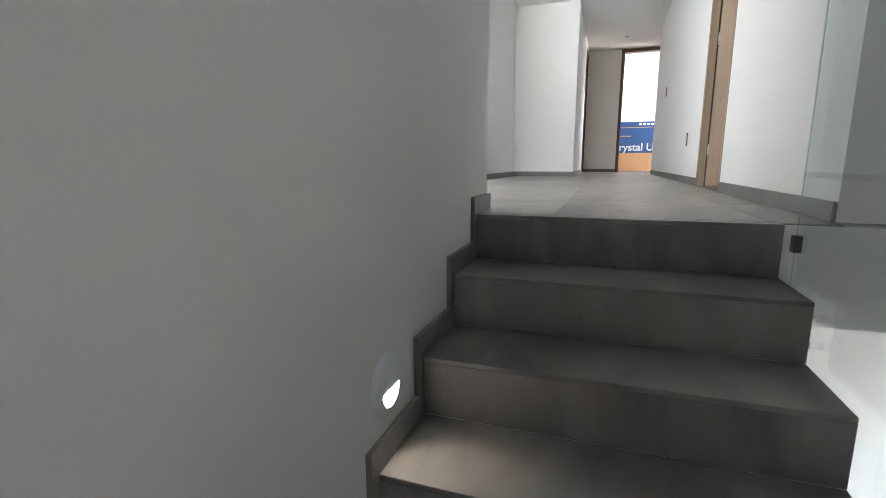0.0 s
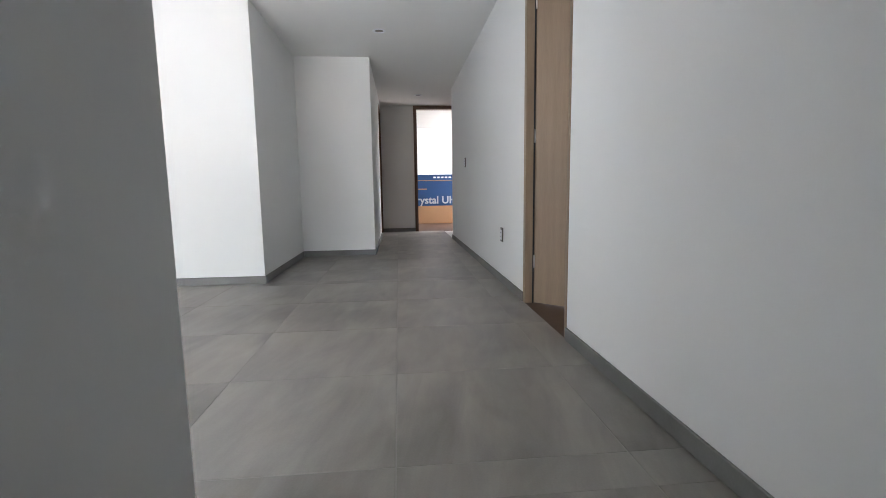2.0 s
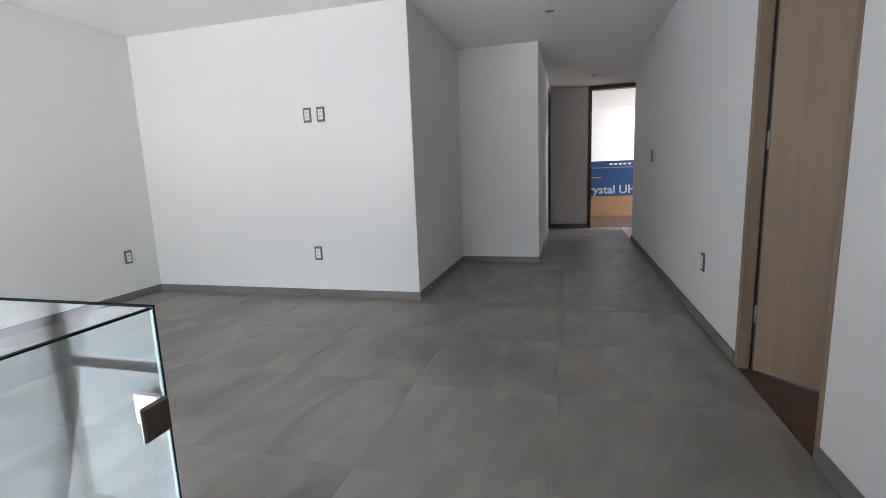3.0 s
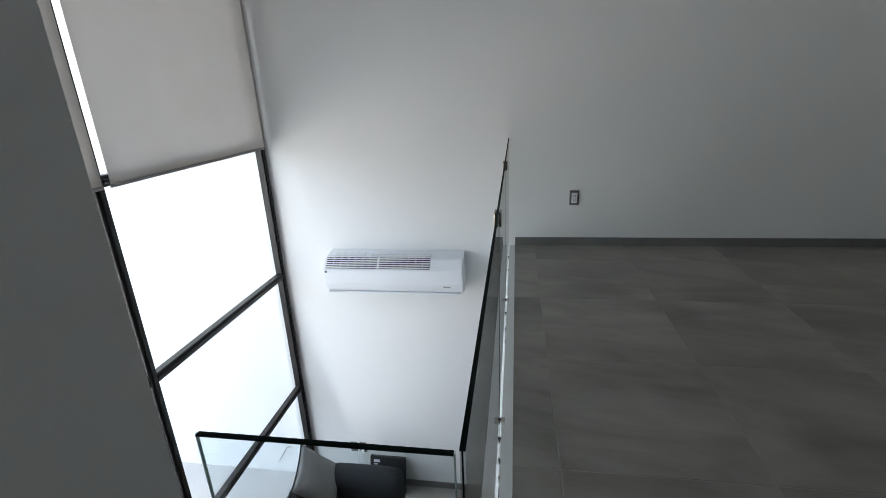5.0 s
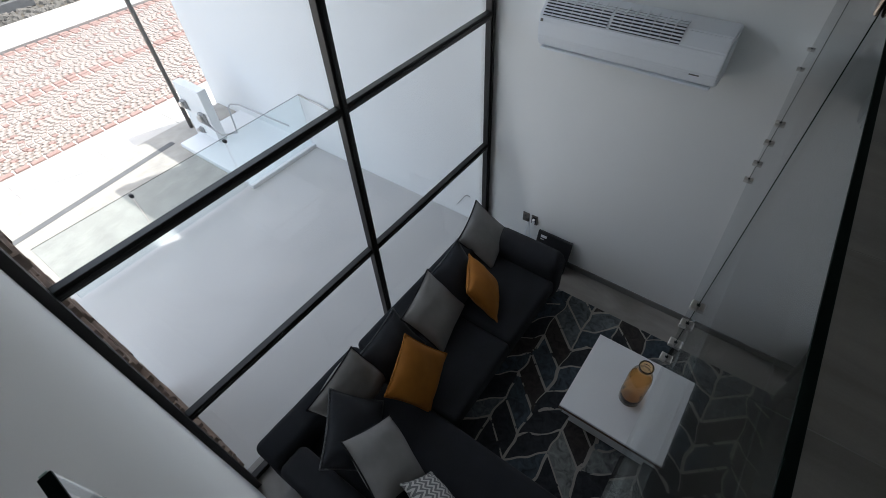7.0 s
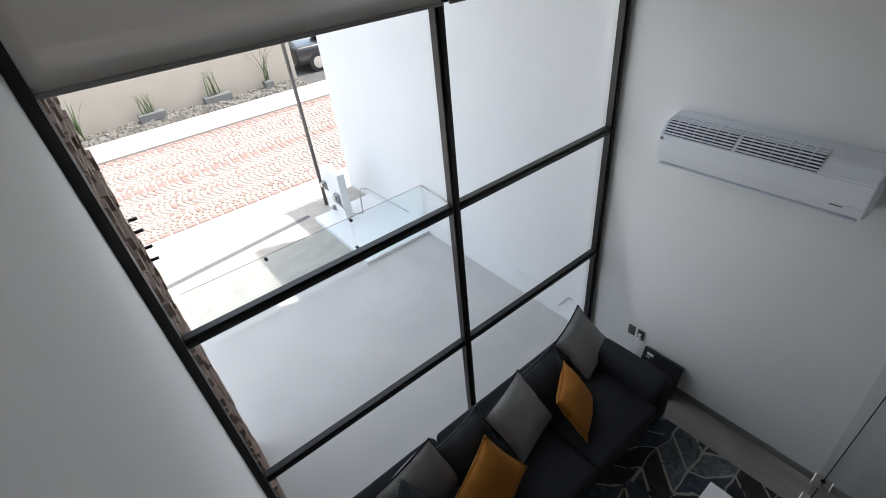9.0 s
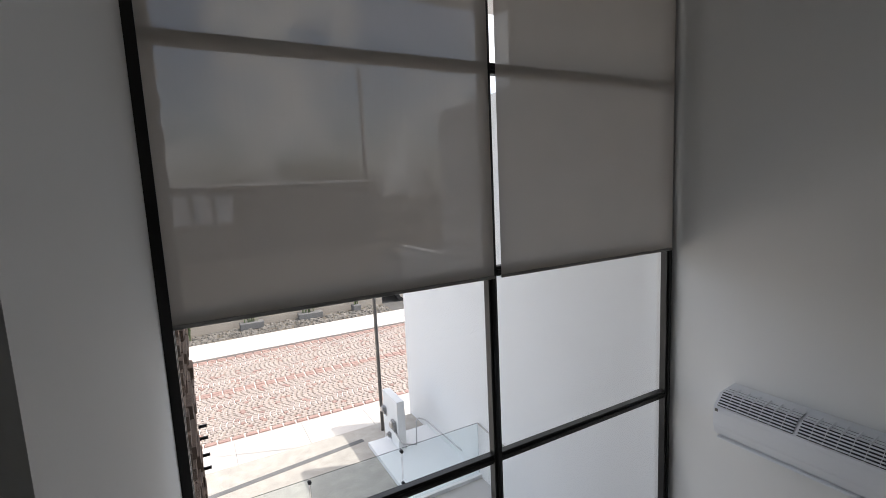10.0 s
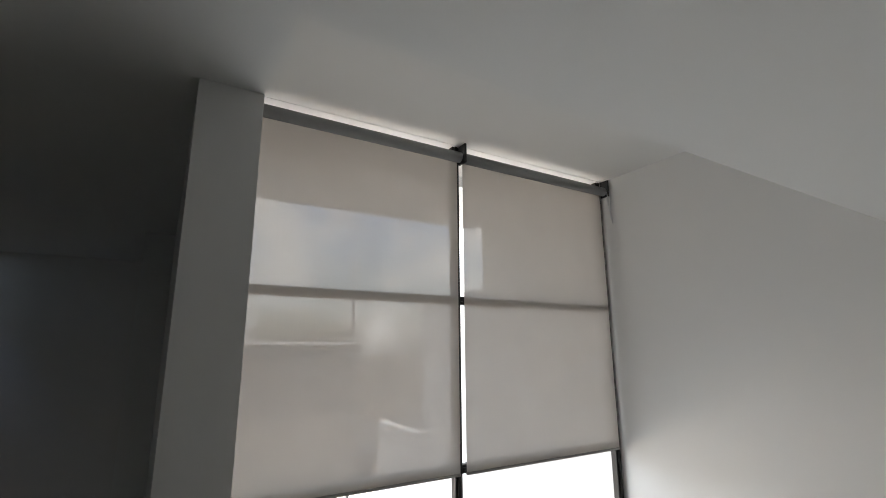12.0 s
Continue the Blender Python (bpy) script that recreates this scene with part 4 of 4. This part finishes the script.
tube(bm, [(XW + 0.045, -1.015, -2.268), (XW + 0.06, -1.03, -2.36), (XW + 0.045, -1.045, -2.44), (XW + 0.045, -1.01, -2.55), (XW + 0.05, -1.0, ZL + 0.01)], 0.004)
tagged(part("power_cable", bm, PLASTIC), "white power cables hanging from the socket", "cable")

# ---- picture in the lower hall ----
pic = thing("painting", (2.97, 1.6, -1.50), "abstract painting with yellow and orange waves on the wall", "painting")
CANVAS = mat("canvas_white", (0.78, 0.77, 0.72), 0.8, vary=0.05, scale=8)
YEL = mat("yellow_paint", (0.80, 0.62, 0.22), 0.8, vary=0.1, scale=9)
ORA = mat("orange_paint", (0.60, 0.17, 0.03), 0.8, vary=0.2, scale=9)
GRY = mat("grey_wash_paint", (0.45, 0.45, 0.45), 0.8, vary=0.2, scale=9)
bx("canvas", (-0.55, -0.04, -0.55), (0.55, 0.0, 0.55), CANVAS, pic, 0.003)
for lo, hi in (((-0.585, -0.05, -0.585), (-0.552, 0.0, 0.585)), ((0.552, -0.05, -0.585), (0.585, 0.0, 0.585)), ((-0.5515, -0.05, 0.552), (0.5515, 0.0, 0.585)), ((-0.5515, -0.05, -0.585), (0.5515, 0.0, -0.552))):
    bx("frame", lo, hi, ROLLER, pic, 0.003, "slim grey frame")


def wave(z, h, amp, ph, material, lift):
    bm = bmesh.new()
    n = 24
    a = [bm.verts.new((-0.545 + 1.09 * i / n, -0.0405 - lift, z + amp * math.sin(i / n * 4.2 + ph))) for i in range(n + 1)]
    b = [bm.verts.new((-0.545 + 1.09 * i / n, -0.0405 - lift, z + h * (0.75 + 0.25 * math.sin(i * 0.5)) + amp * math.sin(i / n * 4.2 + ph))) for i in range(n + 1)]
    for i in range(n):
        bm.faces.new((a[i], a[i + 1], b[i + 1], b[i]))
    part("paint_band", bm, material, pic)


for z, h, amp, ph, m, k in ((0.16, 0.22, 0.10, -0.6, YEL, 0.0004), (0.22, 0.07, 0.10, -0.6, ORA, 0.0008), (0.10, 0.06, 0.09, -0.7, ORA, 0.0012), (-0.12, 0.18, 0.1, -0.5, YEL, 0.0004), (-0.16, 0.06, 0.1, -0.5, ORA, 0.0009), (-0.34, 0.12, 0.07, 0.2, GRY, 0.0006)):
    wave(z, h, amp, ph, m, k)

# ---- outside ----
TROUGH = mat("dark_trough_stone", (0.14, 0.14, 0.14), 0.9, vary=0.2, scale=6, bump=0.3)
XB = -3.64
ASPHALT = mat("dark_drive_asphalt", (0.09, 0.088, 0.085), 0.9, vary=0.2, scale=3, bump=0.3, bscale=70)
GROUT_PALE = mat("pale_mortar", (0.78, 0.74, 0.69), 0.9, vary=0.08, scale=3)
solid("ground", [((-400, -400, ZS - 0.5), (400, 400, ZS - 0.08))], SOIL, "bare ground reaching into the distance", "ground")
solid("patio", [((XB, -5.0, ZP - 0.25), (6.0, YWIN - 0.1, ZP))], CONCRETE, "smooth grey concrete patio", "patio")
DRIVE = mat("weathered_driveway_concrete", (0.40, 0.375, 0.335), 0.85, vary=0.22, scale=5, bump=0.2, bscale=70)
solid("driveway", [((-2.55, -7.0, ZS - 0.2), (6.0, -5.0, ZP - 0.04)), ((XB, -7.0, ZS - 0.2), (-2.55, -6.35, ZP - 0.04))], DRIVE, "pale concrete driveway", "driveway")
# Step in the top is made up, placed to shape the drive's shadow.
solid("boundary_wall", [((XB - 0.15, -7.06, ZS), (XB, -5.38, 0.40)), ((XB - 0.15, -5.38, ZS), (XB, YWIN - 0.1, 2.50)), ((XB - 0.15, -3.66, 2.50), (XB, YWIN - 0.1, 3.4))], OUTWALL, "tall white rendered boundary wall", "wall")
solid("garden_step", [((XB, -6.35, ZS), (-2.55, -4.66, ZP + 0.03)), ((XB, -4.66, ZS), (-2.51, -4.56, ZP + 0.05))], OUTWALL, "white rendered step at the patio's edge", "step")
solid("low_wall", [((-3.03, -6.47, ZS), (-2.90, -5.85, -1.95))], OUTWALL, "low white rendered wall by the street", "wall")
solid("canopy", [((XB - 0.15, -4.05, 3.42), (0.6, YWIN - 1.02, 3.62))], OUTWALL, "flat concrete canopy over the patio", "canopy")
solid("road", [((-40, -13.3, ZS - 0.3), (40, -8.20, ZS - 0.05))], GROUT_PALE, "mortar bed of the cobbled street", "road")
solid("planting_bed", [((-6.6, -16.1, ZS - 0.3), (30, -14.9, ZS + 0.02))], SOIL, "dark soil planting bed along the wall", "bed")
solid("drive_opposite", [((-40, -30, ZS - 0.3), (-6.6, -14.9, ZS + 0.02))], ASPHALT, "dark grey drive across the street", "driveway")
solid("street_wall", [((-6.6, -16.4, ZS), (30, -16.1, ZS + 2.3))], CREAM, "cream rendered street wall", "wall")
# Narrow dark strip laid slantwise over the driveway.
drive_strip = tagged(bx("dark_strip", (-2.1, -0.05, -0.02), (2.1, 0.05, 0.004), TROUGH), "narrow dark strip across the driveway", "drain", kind="structure")
drive_strip.location, drive_strip.rotation_euler = (-0.45, -6.35, ZP - 0.04), (0, 0, radians(6.5))
STONE = mat("brown_cladding_stone", (0.24, 0.17, 0.13), 0.9, vary=0.45, scale=12, bump=0.9, bscale=45)
post = tagged(cyl("gate_post", (-2.95, -6.72, ZS), (-2.95, -6.72, 3.42), 0.030, GREYPLATE), "slim dark steel post by the street", "post")


def pavement():
    """Cast slabs about 1.2 m long, with open joints, on both sides of the street."""
    t = tagged(new("pavement"), "pale cast concrete pavement along the street", "pavement", kind="structure")
    me = {}
    for y0, y1 in ((-8.15, -7.02), (-14.88, -14.12), (-14.10, -13.35)):
        bm = bmesh.new()
        add_box(bm, (-0.595, y0, ZS - 0.2), (0.595, y1, ZS + 0.03), 0.006)
        m = mesh_of(bm, "slab", PAVE)
        for k in range(-9, 6):
            ob = new("slab", m)
            ob.location.x = k * 1.2
            ob.parent = t
    bm = bmesh.new()
    add_box(bm, (-40, -8.19, ZS - 0.25), (-11.45, -7.01, ZS + 0.02)), add_box(bm, (6.65, -8.19, ZS - 0.25), (40, -7.01, ZS + 0.02))
    add_box(bm, (-40, -14.89, ZS - 0.25), (-11.45, -13.34, ZS + 0.02)), add_box(bm, (6.65, -14.89, ZS - 0.25), (40, -13.34, ZS + 0.02))
    add_box(bm, (-11.45, -8.19, ZS - 0.25), (6.65, -7.01, ZS + 0.02)), add_box(bm, (-11.45, -14.89, ZS - 0.25), (6.65, -13.34, ZS + 0.02))
    part("bed", bm, GROUT, t)


pavement()


def cobbles():
    """Small setts in scalloped rows between rows of red setts."""
    rnd = random.Random(4)
    sets = {"red": ([], []), "pale": ([], [])}

    def sett(kind, x, y, w, d, turn):
        V, F = sets[kind]
        k = len(V)
        c, s = math.cos(turn), math.sin(turn)
        h = ZS - 0.02 + rnd.uniform(-0.004, 0.004)
        for f, z in ((1.0, ZS - 0.05), (0.82, h)):
            for a, b in ((-1, -1), (1, -1), (1, 1), (-1, 1)):
                u, v = a * w / 2 * f, b * d / 2 * f
                V.append((x + u * c - v * s, y + u * s + v * c, z))
        F.extend([(k + 4, k + 5, k + 6, k + 7)] + [(k + i, k + (i + 1) % 4, k + 4 + (i + 1) % 4, k + 4 + i) for i in range(4)])

    bands = (-8.30, -10.75, -13.20)
    for y in bands:
        for r in (-0.07, 0.07):
            for i in range(64):
                sett("red", -10.8 + i * 0.235, y + r, 0.22, 0.125, 0)
    for lo, hi in ((-13.06, -10.9), (-10.61, -8.46)):
        half = (hi - lo) / 4
        for yc in (lo + half, hi - half):
            for k in range(130):
                for i in range(11):
                    v = -1 + 2 * (i + 0.5) / 11
                    x = -11.2 + k * 0.118 + 0.34 * (1 - v * v) + rnd.uniform(-0.006, 0.006)
                    sett("red" if rnd.random() < 0.09 else "pale", x, yc + v * half, 0.100, 0.090, math.atan(0.68 * v / half) * 0.8)
    for kind, m, lab in (("red", REDSTONE, "red brick setts of the cobbled street"), ("pale", PALESTONE, "pale pinkish setts of the cobbled street")):
        me = bpy.data.meshes.new("setts")
        me.from_pydata(sets[kind][0], [], sets[kind][1])
        me.materials.append(m)
        tagged(new("setts", me), lab, "cobbles", kind="stuff")


cobbles()


TAUPE = mat("taupe_house_render", (0.22, 0.20, 0.18), 0.85, vary=0.08, scale=1.0)


def planter(x, y, w, blades, h, seed):
    """Rough grey trough with stiff sword leaves."""
    t = thing("planter", (x, y, ZS + 0.02), "grey stone trough with green sword-leaved plants by the wall", "planter", "street planters")
    rnd = random.Random(seed)
    if w:
        bx("trough", (-w / 2, -0.16, 0), (w / 2, 0.16, 0.24), TROUGH, t, 0.02)
    for k in range(blades):
        bm = bmesh.new()
        a, lean, L = rnd.uniform(0, 6.28), rnd.uniform(0.08, 0.55), h * rnd.uniform(0.6, 1.1)
        base = Vector((rnd.uniform(-0.3, 0.3) * w, rnd.uniform(-0.06, 0.06), 0.2 if w else 0.0))
        pts = []
        for i in range(6):
            f = i / 5
            c = base + Vector((math.cos(a) * lean * L * f * f, math.sin(a) * lean * L * f * f, L * f * (1 - 0.15 * lean * f)))
            side = Vector((-math.sin(a), math.cos(a), 0)) * 0.022 * (1 - f ** 2 * 0.97)
            up = Vector((math.cos(a), math.sin(a), 0)) * 0.008
            pts.append([bm.verts.new(c - side), bm.verts.new(c - up), bm.verts.new(c + side)])
        for p, q in zip(pts, pts[1:]):
            bm.faces.new((p[0], p[1], q[1], q[0])), bm.faces.new((p[1], p[2], q[2], q[1]))
        part("leaf", bm, LEAF, t)


planter(0.05, -15.5, 0, 13, 1.15, 1)
planter(-1.80, -15.8, 0.75, 11, 0.72, 2)
planter(-3.75, -15.8, 0.85, 11, 0.85, 3)
planter(-5.45, -15.8, 0.3, 9, 1.25, 4)


def bed_stones():
    rnd = random.Random(9)
    V, F = [], []
    for k in range(900):
        x, y, r = rnd.uniform(-6.5, 2.5), rnd.uniform(-16.0, -14.95), rnd.uniform(0.03, 0.11)
        b = len(V)
        for i in range(5):
            a = i * 1.2566 + rnd.uniform(-0.3, 0.3)
            V.append((x + r * math.cos(a), y + r * math.sin(a), ZS + 0.02))
        for i in range(5):
            a = i * 1.2566 + rnd.uniform(-0.3, 0.3)
            V.append((x + 0.6 * r * math.cos(a), y + 0.6 * r * math.sin(a), ZS + 0.02 + r * rnd.uniform(0.4, 0.8)))
        F.append(tuple(b + 5 + i for i in range(5)))
        F.extend((b + i, b + (i + 1) % 5, b + 5 + (i + 1) % 5, b + 5 + i) for i in range(5))
    me = bpy.data.meshes.new("bed_stones")
    me.from_pydata(V, [], F)
    me.materials.append(mat("bed_stone", (0.15, 0.14, 0.125), 0.9, vary=0.5, scale=2))
    tagged(new("bed_stones", me), "loose grey stones covering the planting bed", "stones", kind="stuff")


bed_stones()


def street_house():
    t = thing("house", (-4.0, -24.0, ZS), "pale rendered house across the street with a window band", "house")
    bx("wall", (-5.6, -6, 0), (6.5, 0, 4.95), TAUPE, t, 0.02)
    bx("roof", (-5.8, -6.2, 4.955), (6.7, 0.2, 5.1), OUTWALL, t, 0.02)
    for k in range(4):
        x = 1.7 + k * 0.95
        w = bx("window", (x, -0.05, 3.2), (x + 0.85, 0.012, 4.6), FRAME, t, 0.01, "dark framed window")
        # Opaque white pane: the glass's bright reflection is put in as colour.
        bx("pane", (x + 0.05, 0.013, 3.25), (x + 0.8, 0.02, 4.55), PLASTIC, w, 0, "opaque pane with its pale reflection painted on")
    return t


street_house()


def parked_car():
    """Dark car seen past the wall's end: body, cabin, wheels with rims."""
    t = thing("car", (-8.9, -17.0, ZS + 0.02), "black parked car behind the street wall's end", "car")
    bm = bmesh.new()
    add_box(bm, (-2.1, -0.85, 0.28), (2.1, 0.85, 0.92), 0.14, 4)
    part("body", bm, CARPAINT, t, "", True)
    bm = bmesh.new()
    add_box(bm, (-1.3, -0.76, 0.90), (0.9, 0.76, 1.45), 0.2, 4)
    part("cabin", bm, CARPAINT, t, "", True)
    for s in (-1, 1):
        bx("side_window", (-1.05, s * 0.762 - 0.004, 1.0), (0.65, s * 0.762 + 0.004, 1.32), DARKSLOT, t, 0.002)
        for x in (-1.35, 1.35):
            w = cyl("wheel", (x, s * 0.70, 0.32), (x, s * 0.88, 0.32), 0.32, RUBBER, t, 28)
            cyl("rim", (x, s * 0.881, 0.32), (x, s * 0.895, 0.32), 0.20, STEEL, w, 20, "silver wheel rim")
    return t


parked_car()


def stone_wall():
    """Side wall of the patio clad with rough brown stones, each proud by its own amount."""
    t = tagged(new("wall_patio_east"), "patio side wall clad in rough brown stone", "wall", kind="structure")
    bm = bmesh.new()
    add_box(bm, (-0.178, -2.9, ZS), (0.15, YWIN - 0.1, 3.4))
    part("core", bm, OUTWALL, t)
    rnd = random.Random(11)
    V, F = [], []
    z = ZP
    while z < 3.3:
        h = rnd.uniform(0.05, 0.10)
        y = -2.9
        while y < YWIN - 0.14:
            w = min(rnd.uniform(0.15, 0.4), YWIN - 0.12 - y)
            d = rnd.uniform(0.012, 0.045)
            b = len(V)
            for x, f in ((-0.1785, 0.0), (-0.178 - d, 0.008)):
                V.extend([(x, y + f, z + f), (x, y + w - 0.006 - f, z + f), (x, y + w - 0.006 - f, z + h - 0.005 - f), (x, y + f, z + h - 0.005 - f)])
            F.append((b + 4, b + 7, b + 6, b + 5))
            F.extend((b + i, b + (i + 1) % 4, b + 4 + (i + 1) % 4, b + 4 + i) for i in range(4))
            y += w
        z += h
    me = bpy.data.meshes.new("cladding")
    me.from_pydata(V, [], F)
    me.materials.append(STONE)
    for z in (-0.20, -0.29, -0.42, -0.52):
        cyl("knob", (-0.21, -2.86, z), (-0.265, -2.86, z), 0.012, BLACKPLASTIC, t, 12)
    ob = new("cladding", me)
    ob.parent = t
    ob["kind"] = "stuff"


stone_wall()

bm = bmesh.new()
tube(bm, [(XB, -1.85, -2.44), (XB + 0.02, -1.875, -2.405), (XB + 0.015, -1.92, -2.45), (XB + 0.012, -1.97, -2.54), (XB + 0.015, -2.02, -2.615)], 0.004)
tagged(part("loose_wire", bm, GREYPLATE), "short loose grey wire sticking out of the white wall", "wire")

low_glass = thing("patio_glass", (-2.5, -4.61, ZP), "low clear glass screen along the patio's edge", "balustrade")
for a, b in ((-3.63, -2.445), (-2.43, -1.25), (-1.23, -0.25)):
    glass_panel(low_glass, "X", -4.61, a, b, ZP + 0.052, -1.955)
for x, z in ((-2.437, -2.0), (-2.437, -2.45), (-1.24, -2.0)):
    cyl("button_clip", (x + 2.5, -0.02, z - ZP), (x + 2.5, 0.02, z - ZP), 0.022, BLACKPLASTIC, low_glass, 16)
cyl("wall_rail", (-1.12, 0.02, -1.95 - ZP), (-1.12, 0.66, -2.0 - ZP), 0.012, STEEL, low_glass, 12, "short steel rail on the white wall")


def meter(y, z, size):
    t = thing("meter_box", (-2.90, y, z), "small grey utility meter on the low white wall", "meter", "utility meters")
    bx("housing", (0.0, -size, -size * 1.2), (0.05, size, size * 1.2), METERGREY, t, 0.01)
    cyl("dial", (0.05, 0, 0.02), (0.085, 0, 0.02), size * 0.7, STEEL, t, 18)
    bx("flange", (0.0, -size * 1.3, -size * 1.75), (0.012, size * 1.3, -size * 1.22), METERGREY, t, 0.003, "grey pipe flange")


METERGREY = mat("galvanised_grey", (0.30, 0.30, 0.30), 0.5, metal=0.4, vary=0.2, scale=14)
meter(-6.38, -2.27, 0.055)
meter(-5.98, -2.38, 0.07)
meter(-6.20, -2.64, 0.035)
bm = bmesh.new()
tube(bm, [(-2.86, -5.98, -2.44), (-2.92, -5.74, -2.60), (-3.14, -5.70, -2.66), (-3.16, -5.70, -2.26), (-3.20, -5.69, -2.22), (-3.29, -5.62, -2.25), (-3.36, -4.64, -2.30)], 0.012, 8)
tagged(part("pipe", bm, mat("pale_grey_conduit", (0.5, 0.5, 0.5), 0.5)), "bent grey conduit pipe along the white wall", "pipe")

# ---- floor tiles ----
PX, PY, GAP = 0.703, 0.693, 0.0018
TX, TY = 0.305, 0.752
REGIONS = (("hall", XW + 0.0, 0.588, XR, YN), ("landing_strip", XS, 0.0215, XR, 0.588), ("recess", -0.854, YN, XR, 5.30), ("corridor", 0.022, 5.30, XR, 8.5))
tile_meshes = {}
floor_tiles = tagged(new("floor"), "large grey porcelain floor tiles in the upper hall", "floor", kind="structure")


def tile(x0, y0, x1, y1):
    w, d = round(x1 - x0, 4), round(y1 - y0, 4)
    if (w, d) not in tile_meshes:
        bm = bmesh.new()
        add_box(bm, (-w / 2, -d / 2, -0.006), (w / 2, d / 2, 0.0), 0.0012)
        tile_meshes[w, d] = mesh_of(bm, "tile", TILE)
    ob = new("tile", tile_meshes[w, d])
    ob.location = ((x0 + x1) / 2, (y0 + y1) / 2, 0)
    ob.parent = floor_tiles


bmg = bmesh.new()
for name, ax, ay, bx_, by in REGIONS:
    add_box(bmg, (ax, ay, -0.0058), (bx_, by, -0.0012))
    for i in range(-8, 4):
        for j in range(-3, 14):
            x0, x1 = max(ax, TX + i * PX) + GAP, min(bx_, TX + (i + 1) * PX) - GAP
            y0, y1 = max(ay, TY + j * PY) + (GAP if TY + j * PY > ay else 0), min(by, TY + (j + 1) * PY) - (GAP if TY + (j + 1) * PY < by else 0)
            if x1 - x0 > 0.02 and y1 - y0 > 0.02:
                tile(x0, y0, x1, y1)
part("grout", bmg, GROUT, floor_tiles, "pale grout lines")
